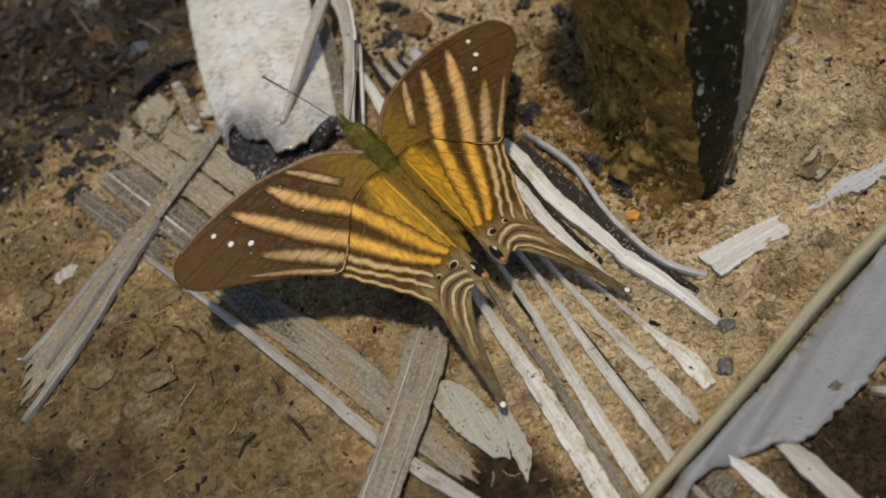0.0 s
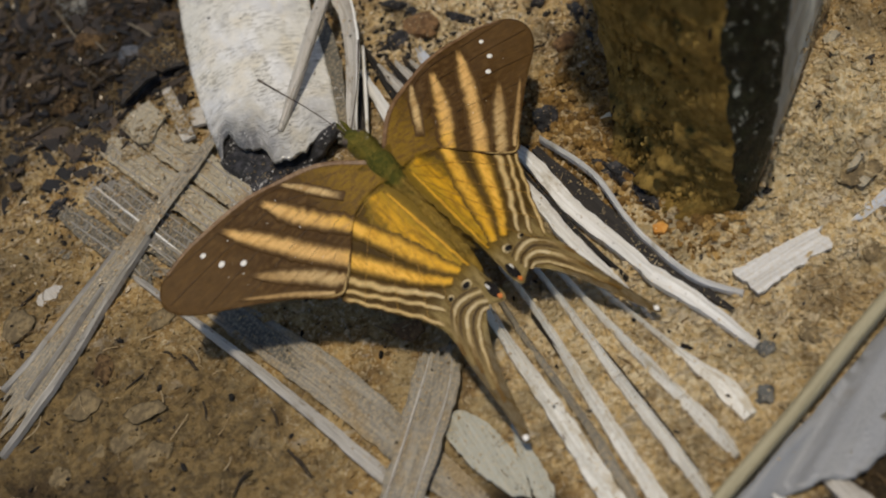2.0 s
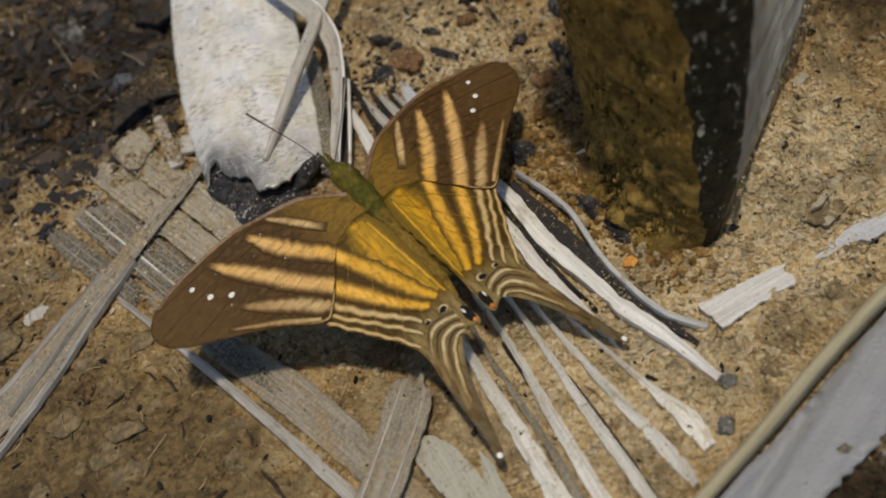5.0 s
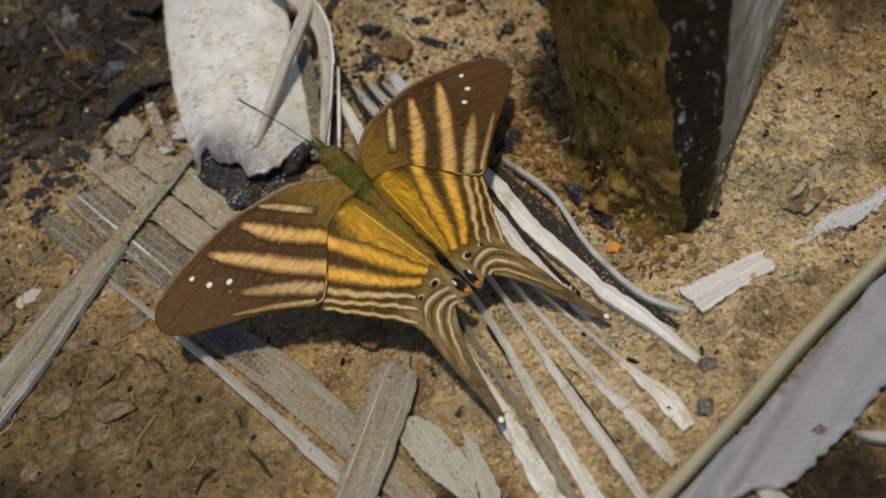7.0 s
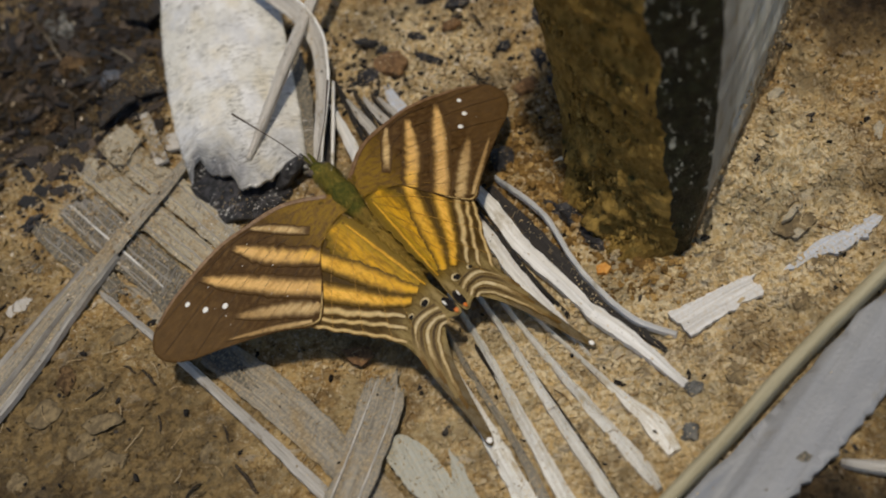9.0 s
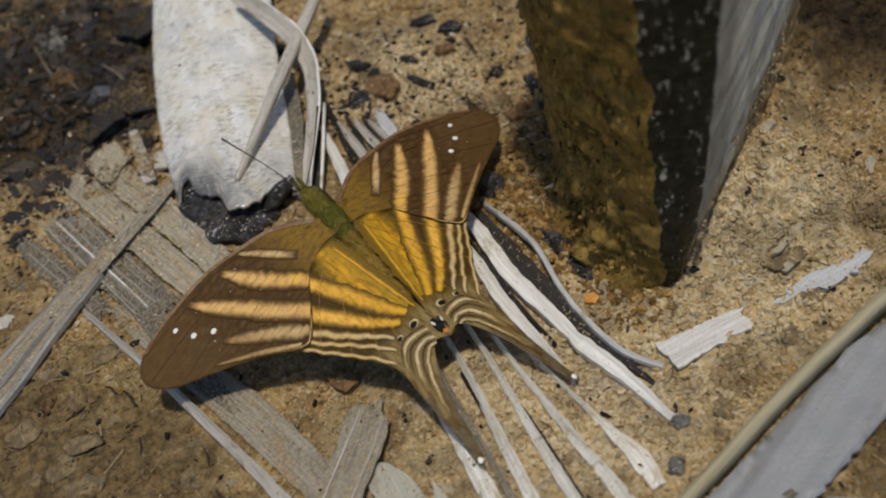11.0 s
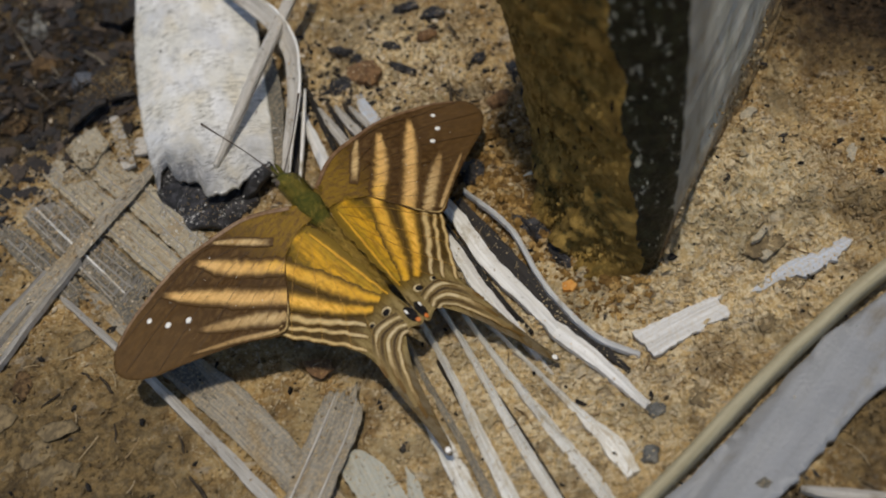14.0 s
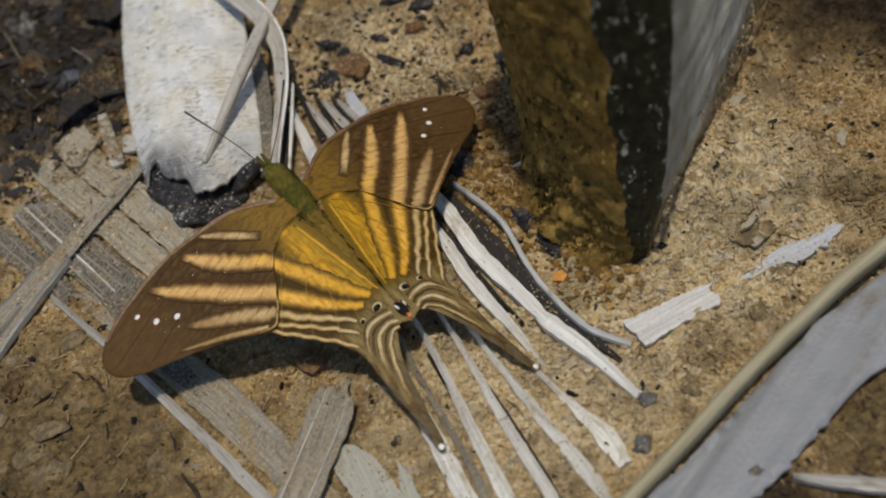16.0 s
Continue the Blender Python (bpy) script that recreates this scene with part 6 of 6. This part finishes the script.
        bands = [
            ([(1.6, 5.6), (2.1, 2.8), (1.9, -1.5), (1.0, -7.0)], (2.2, 3.6, 3.2, 1.2), M_INNER),
            ([(0.9, 5.0), (0.75, 1.0), (0.6, -3.5), (0.45, -7.6)], (0.2, 0.45, 0.45, 0.25), M_HBAND),
            ([(6.6, 5.6), (5.4, 2.6), (4.2, -0.6), (2.9, -4.4), (1.6, -7.4)], (1.5, 1.7, 2.0, 1.7, 0.9), M_HBAND),
            ([(9.8, 3.6), (8.6, 1.4), (6.8, -1.8), (4.9, -5.1), (2.9, -7.6)], (1.7, 1.75, 1.7, 1.3, 0.9), M_HBAND),
            ([(11.2, 1.6), (9.6, -1.0), (8.0, -3.6), (5.9, -6.4), (4.7, -8.2)], (0.9, 0.85, 0.8, 0.6, 0.4), M_HPALE),
            ([(11.8, 0.3), (10.2, -2.2), (8.3, -5.0), (6.7, -7.4), (5.6, -9.4)], (0.45, 0.5, 0.5, 0.5, 0.35), M_HPALE),
            ([(12.2, -0.6), (10.7, -3.2), (9.1, -5.9), (7.6, -8.6), (6.9, -10.3)], (0.35, 0.42, 0.42, 0.42, 0.35), M_HPALE),
            ([(7.6, -14.2), (6.4, -11.4), (4.9, -10.0), (3.0, -9.9), (1.6, -10.6)], (0.3, 0.55, 0.5, 0.5, 0.4), M_HPALE),
            ([(7.6, -16.8), (6.1, -13.4), (4.5, -11.4), (3.0, -11.1), (1.8, -11.8)], (0.3, 0.5, 0.5, 0.5, 0.4), M_HPALE),
            ([(7.7, -15.6), (6.25, -12.4), (4.7, -10.7), (3.0, -10.5), (1.7, -11.2)], (0.3, 0.5, 0.5, 0.5, 0.35), M_HDARK),
            ([(8.0, -18.8), (6.35, -15.0), (4.7, -12.45), (3.15, -11.65), (2.0, -12.1)], (0.3, 0.5, 0.5, 0.45, 0.3), M_HDARK),
            ([(7.2, -12.6), (6.0, -10.6), (4.6, -9.45), (3.2, -9.4), (1.5, -10.0)], (0.3, 0.4, 0.35, 0.35, 0.3), M_HDARK),
            ([(8.2, -20.5), (6.6, -16.6), (4.9, -13.6), (3.3, -12.2), (2.2, -12.4)], (0.25, 0.4, 0.45, 0.4, 0.3), M_HPALE),
        ]
        for k, (pts, ws, mat) in enumerate(bands):
            part("band", stripe(pts, [w * 1.4 for w in ws], s, lift=0.085 + 0.005 * k, seed=k + 11.0, wave=0.07 if k in (4, 5, 6) else 0.03, fade=40.0 if k > 6 else 10.0), mat, hw, "pale tan band" if mat is M_HPALE else "dark brown band" if mat is M_HDARK else "golden orange band")
        for pts in H_VEINS:
            part("vein", stripe(pts, (0.03, 0.05, 0.04), s, 0.18, 40, 0.0), M_HVEIN, hw, "golden brown vein")
        for b, a, r in ((2.1, -8.9, 0.5), (4.3, -8.8, 0.3)):
            part("eyespot_ring", dot(b, a, r * 1.25, s, 0.12, 0.8), M_HPALE, hw, "pale ring")
            part("eyespot", dot(b + 0.08, a - 0.06, r, s, 0.2, 0.72), M_BLACK, hw, "black eyespot")
        part("anal_mark", dot(0.55, -11.2, 0.6, s, 0.16, 1.9), M_BLACK, hw, "black mark at the wing's inner corner")
        part("anal_streak", dot(0.75, -10.7, 0.12, s, 0.24, 3.0), M_SPOT, hw, "white streak")
        part("anal_spot", dot(0.5, -12.3, 0.26, s, 0.24, 1.2), M_FLAME, hw, "orange spot")
        part("tail_spot", dot(9.3, -24.5, 0.34, s, 0.12), M_SPOT, hw, "white tail tip")
        wings[key] = (fw, hw)
    return top, wings


BUTTERFLY, WINGS = butterfly()

# seconds, thorax (mm), yaw pitch roll, forewing rise left right, forewing sweep, hindwing rise, hindwing sweep (degrees)
FLIGHT = [
    (0, (-1.05, 2.72, 10.58), (27.3, 18.3, 1.5), (-9.8, -12.0), (0.1, -0.1), (-11.3, -12.9), (-0.1, 0.1)),
    (0.5, (-1.27, 2.53, 10.78), (26.9, 18.4, 0.3), (-14.1, -13.2), (1.8, -0.3), (-15.5, -14.5), (-1.4, 1.5)),
    (1, (-1.27, 2.49, 10.85), (26.5, 18.6, -0.1), (-14.8, -13.7), (2.0, 0.0), (-16.1, -15.0), (-1.9, 2.0)),
    (1.5, (-1.23, 2.57, 10.76), (26.5, 18.3, 0.3), (-13.1, -13.1), (1.2, -0.1), (-14.4, -14.4), (-1.8, 1.9)),
    (2, (-1.23, 2.45, 10.86), (26.4, 18.4, 1.1), (-9.5, -12.3), (-0.5, -0.1), (-10.9, -13.7), (-2.2, 2.3)),
    (2.5, (-1.25, 2.54, 10.77), (26.0, 18.5, 0.9), (-10.9, -12.4), (-0.2, 0.1), (-12.4, -13.8), (-2.5, 2.6)),
    (3, (-1.14, 2.60, 10.59), (25.9, 18.3, 0.9), (-10.4, -12.2), (-0.3, 0.2), (-11.9, -13.6), (-2.7, 2.8)),
    (3.5, (-1.12, 2.64, 10.50), (25.6, 18.2, 0.9), (-10.5, -12.0), (-0.7, 0.3), (-12.0, -13.3), (-3.0, 2.9)),
    (4, (-1.08, 2.63, 10.36), (25.9, 17.7, 1.5), (-7.6, -10.9), (-1.5, -0.0), (-9.2, -12.3), (-2.5, 2.4)),
    (6.5, (-0.60, 4.23, 9.46), (27.7, 16.1, 1.9), (-12.5, -13.1), (-6.3, -5.1), (-13.8, -14.4), (-5.7, -0.9)),
    (7, (-0.62, 4.09, 9.41), (27.0, 15.4, 1.9), (-13.7, -13.2), (-5.5, -4.4), (-15.0, -14.2), (-7.4, 0.7)),
    (7.5, (-0.58, 4.13, 9.22), (27.2, 15.1, 2.8), (-13.9, -15.4), (-9.9, -6.1), (-15.1, -16.4), (-8.5, -2.5)),
    (8, (-0.52, 4.57, 8.95), (27.7, 16.5, 2.7), (-14.8, -15.3), (-9.6, -7.2), (-16.1, -16.6), (-8.0, -3.9)),
    (8.5, (-0.57, 4.52, 8.97), (27.7, 16.7, 2.5), (-13.5, -15.1), (-10.3, -7.3), (-14.8, -16.4), (-7.6, -2.9)),
    (9, (-0.66, 4.36, 9.04), (27.3, 16.4, 1.6), (-14.8, -15.4), (-9.1, -6.9), (-16.2, -16.4), (-7.8, -0.3)),
    (11.5, (-0.55, 5.17, 8.29), (28.2, 14.0, 2.2), (-13.4, -13.9), (-11.0, -7.2), (-14.7, -15.2), (-8.9, -4.9)),
    (12, (-0.57, 5.10, 8.37), (27.8, 14.0, 2.6), (-12.3, -14.2), (-11.3, -7.2), (-13.6, -15.4), (-7.6, -2.9)),
    (12.5, (-0.59, 4.78, 8.57), (27.5, 13.7, 2.1), (-13.3, -14.2), (-10.5, -6.9), (-14.7, -15.2), (-8.1, -0.2)),
    (13, (-0.57, 4.86, 8.52), (27.3, 13.9, 2.5), (-12.3, -13.5), (-12.3, -7.4), (-13.6, -14.8), (-9.0, -3.6)),
    (13.5, (-0.59, 4.68, 8.63), (27.2, 14.3, 3.0), (-12.6, -14.8), (-14.1, -7.5), (-13.9, -16.1), (-9.2, -3.7)),
    (14, (-0.58, 4.85, 8.54), (27.1, 13.4, 3.2), (-11.9, -13.7), (-13.6, -7.4), (-13.0, -14.7), (-8.3, -0.7)),
    (14.5, (-0.62, 4.80, 8.56), (26.8, 14.3, 2.7), (-13.6, -13.9), (-12.7, -7.5), (-14.8, -14.9), (-9.5, -0.3)),
    (15, (-0.68, 4.48, 8.66), (25.8, 16.3, 3.0), (-16.5, -16.7), (-14.2, -8.1), (-17.7, -18.0), (-9.9, -8.2)),
    (15.5, (-0.51, 4.76, 8.84), (27.1, 16.3, 3.2), (-15.8, -15.5), (-13.1, -9.7), (-17.0, -16.8), (-9.2, -6.8)),
    (16, (-0.50, 4.49, 9.27), (27.0, 17.1, 3.6), (-13.2, -15.2), (-13.9, -9.9), (-14.6, -16.5), (-8.8, -5.3)),
]


def motions():
    walk(BUTTERFLY, [(r[0], pose(*mm(r[1]), 0, 0, r[2][0]) @ pose(0, 0, 0, r[2][1]) @ pose(0, 0, 0, 0, r[2][2])) for r in FLIGHT])
    for i, (key, s) in enumerate((("l", -1), ("r", 1))):
        for w, (root, k) in enumerate(((ROOT_F, 3), (ROOT_H, 5))):
            rows = [(r[0], pose(s * root[0] * MM, root[1] * MM, root[2] * MM, 0, -s * r[k][i]) @ pose(0, 0, 0, 0, 0, s * r[k + 1][i])) for r in FLIGHT]
            walk(WINGS[key][w], rows)


motions()
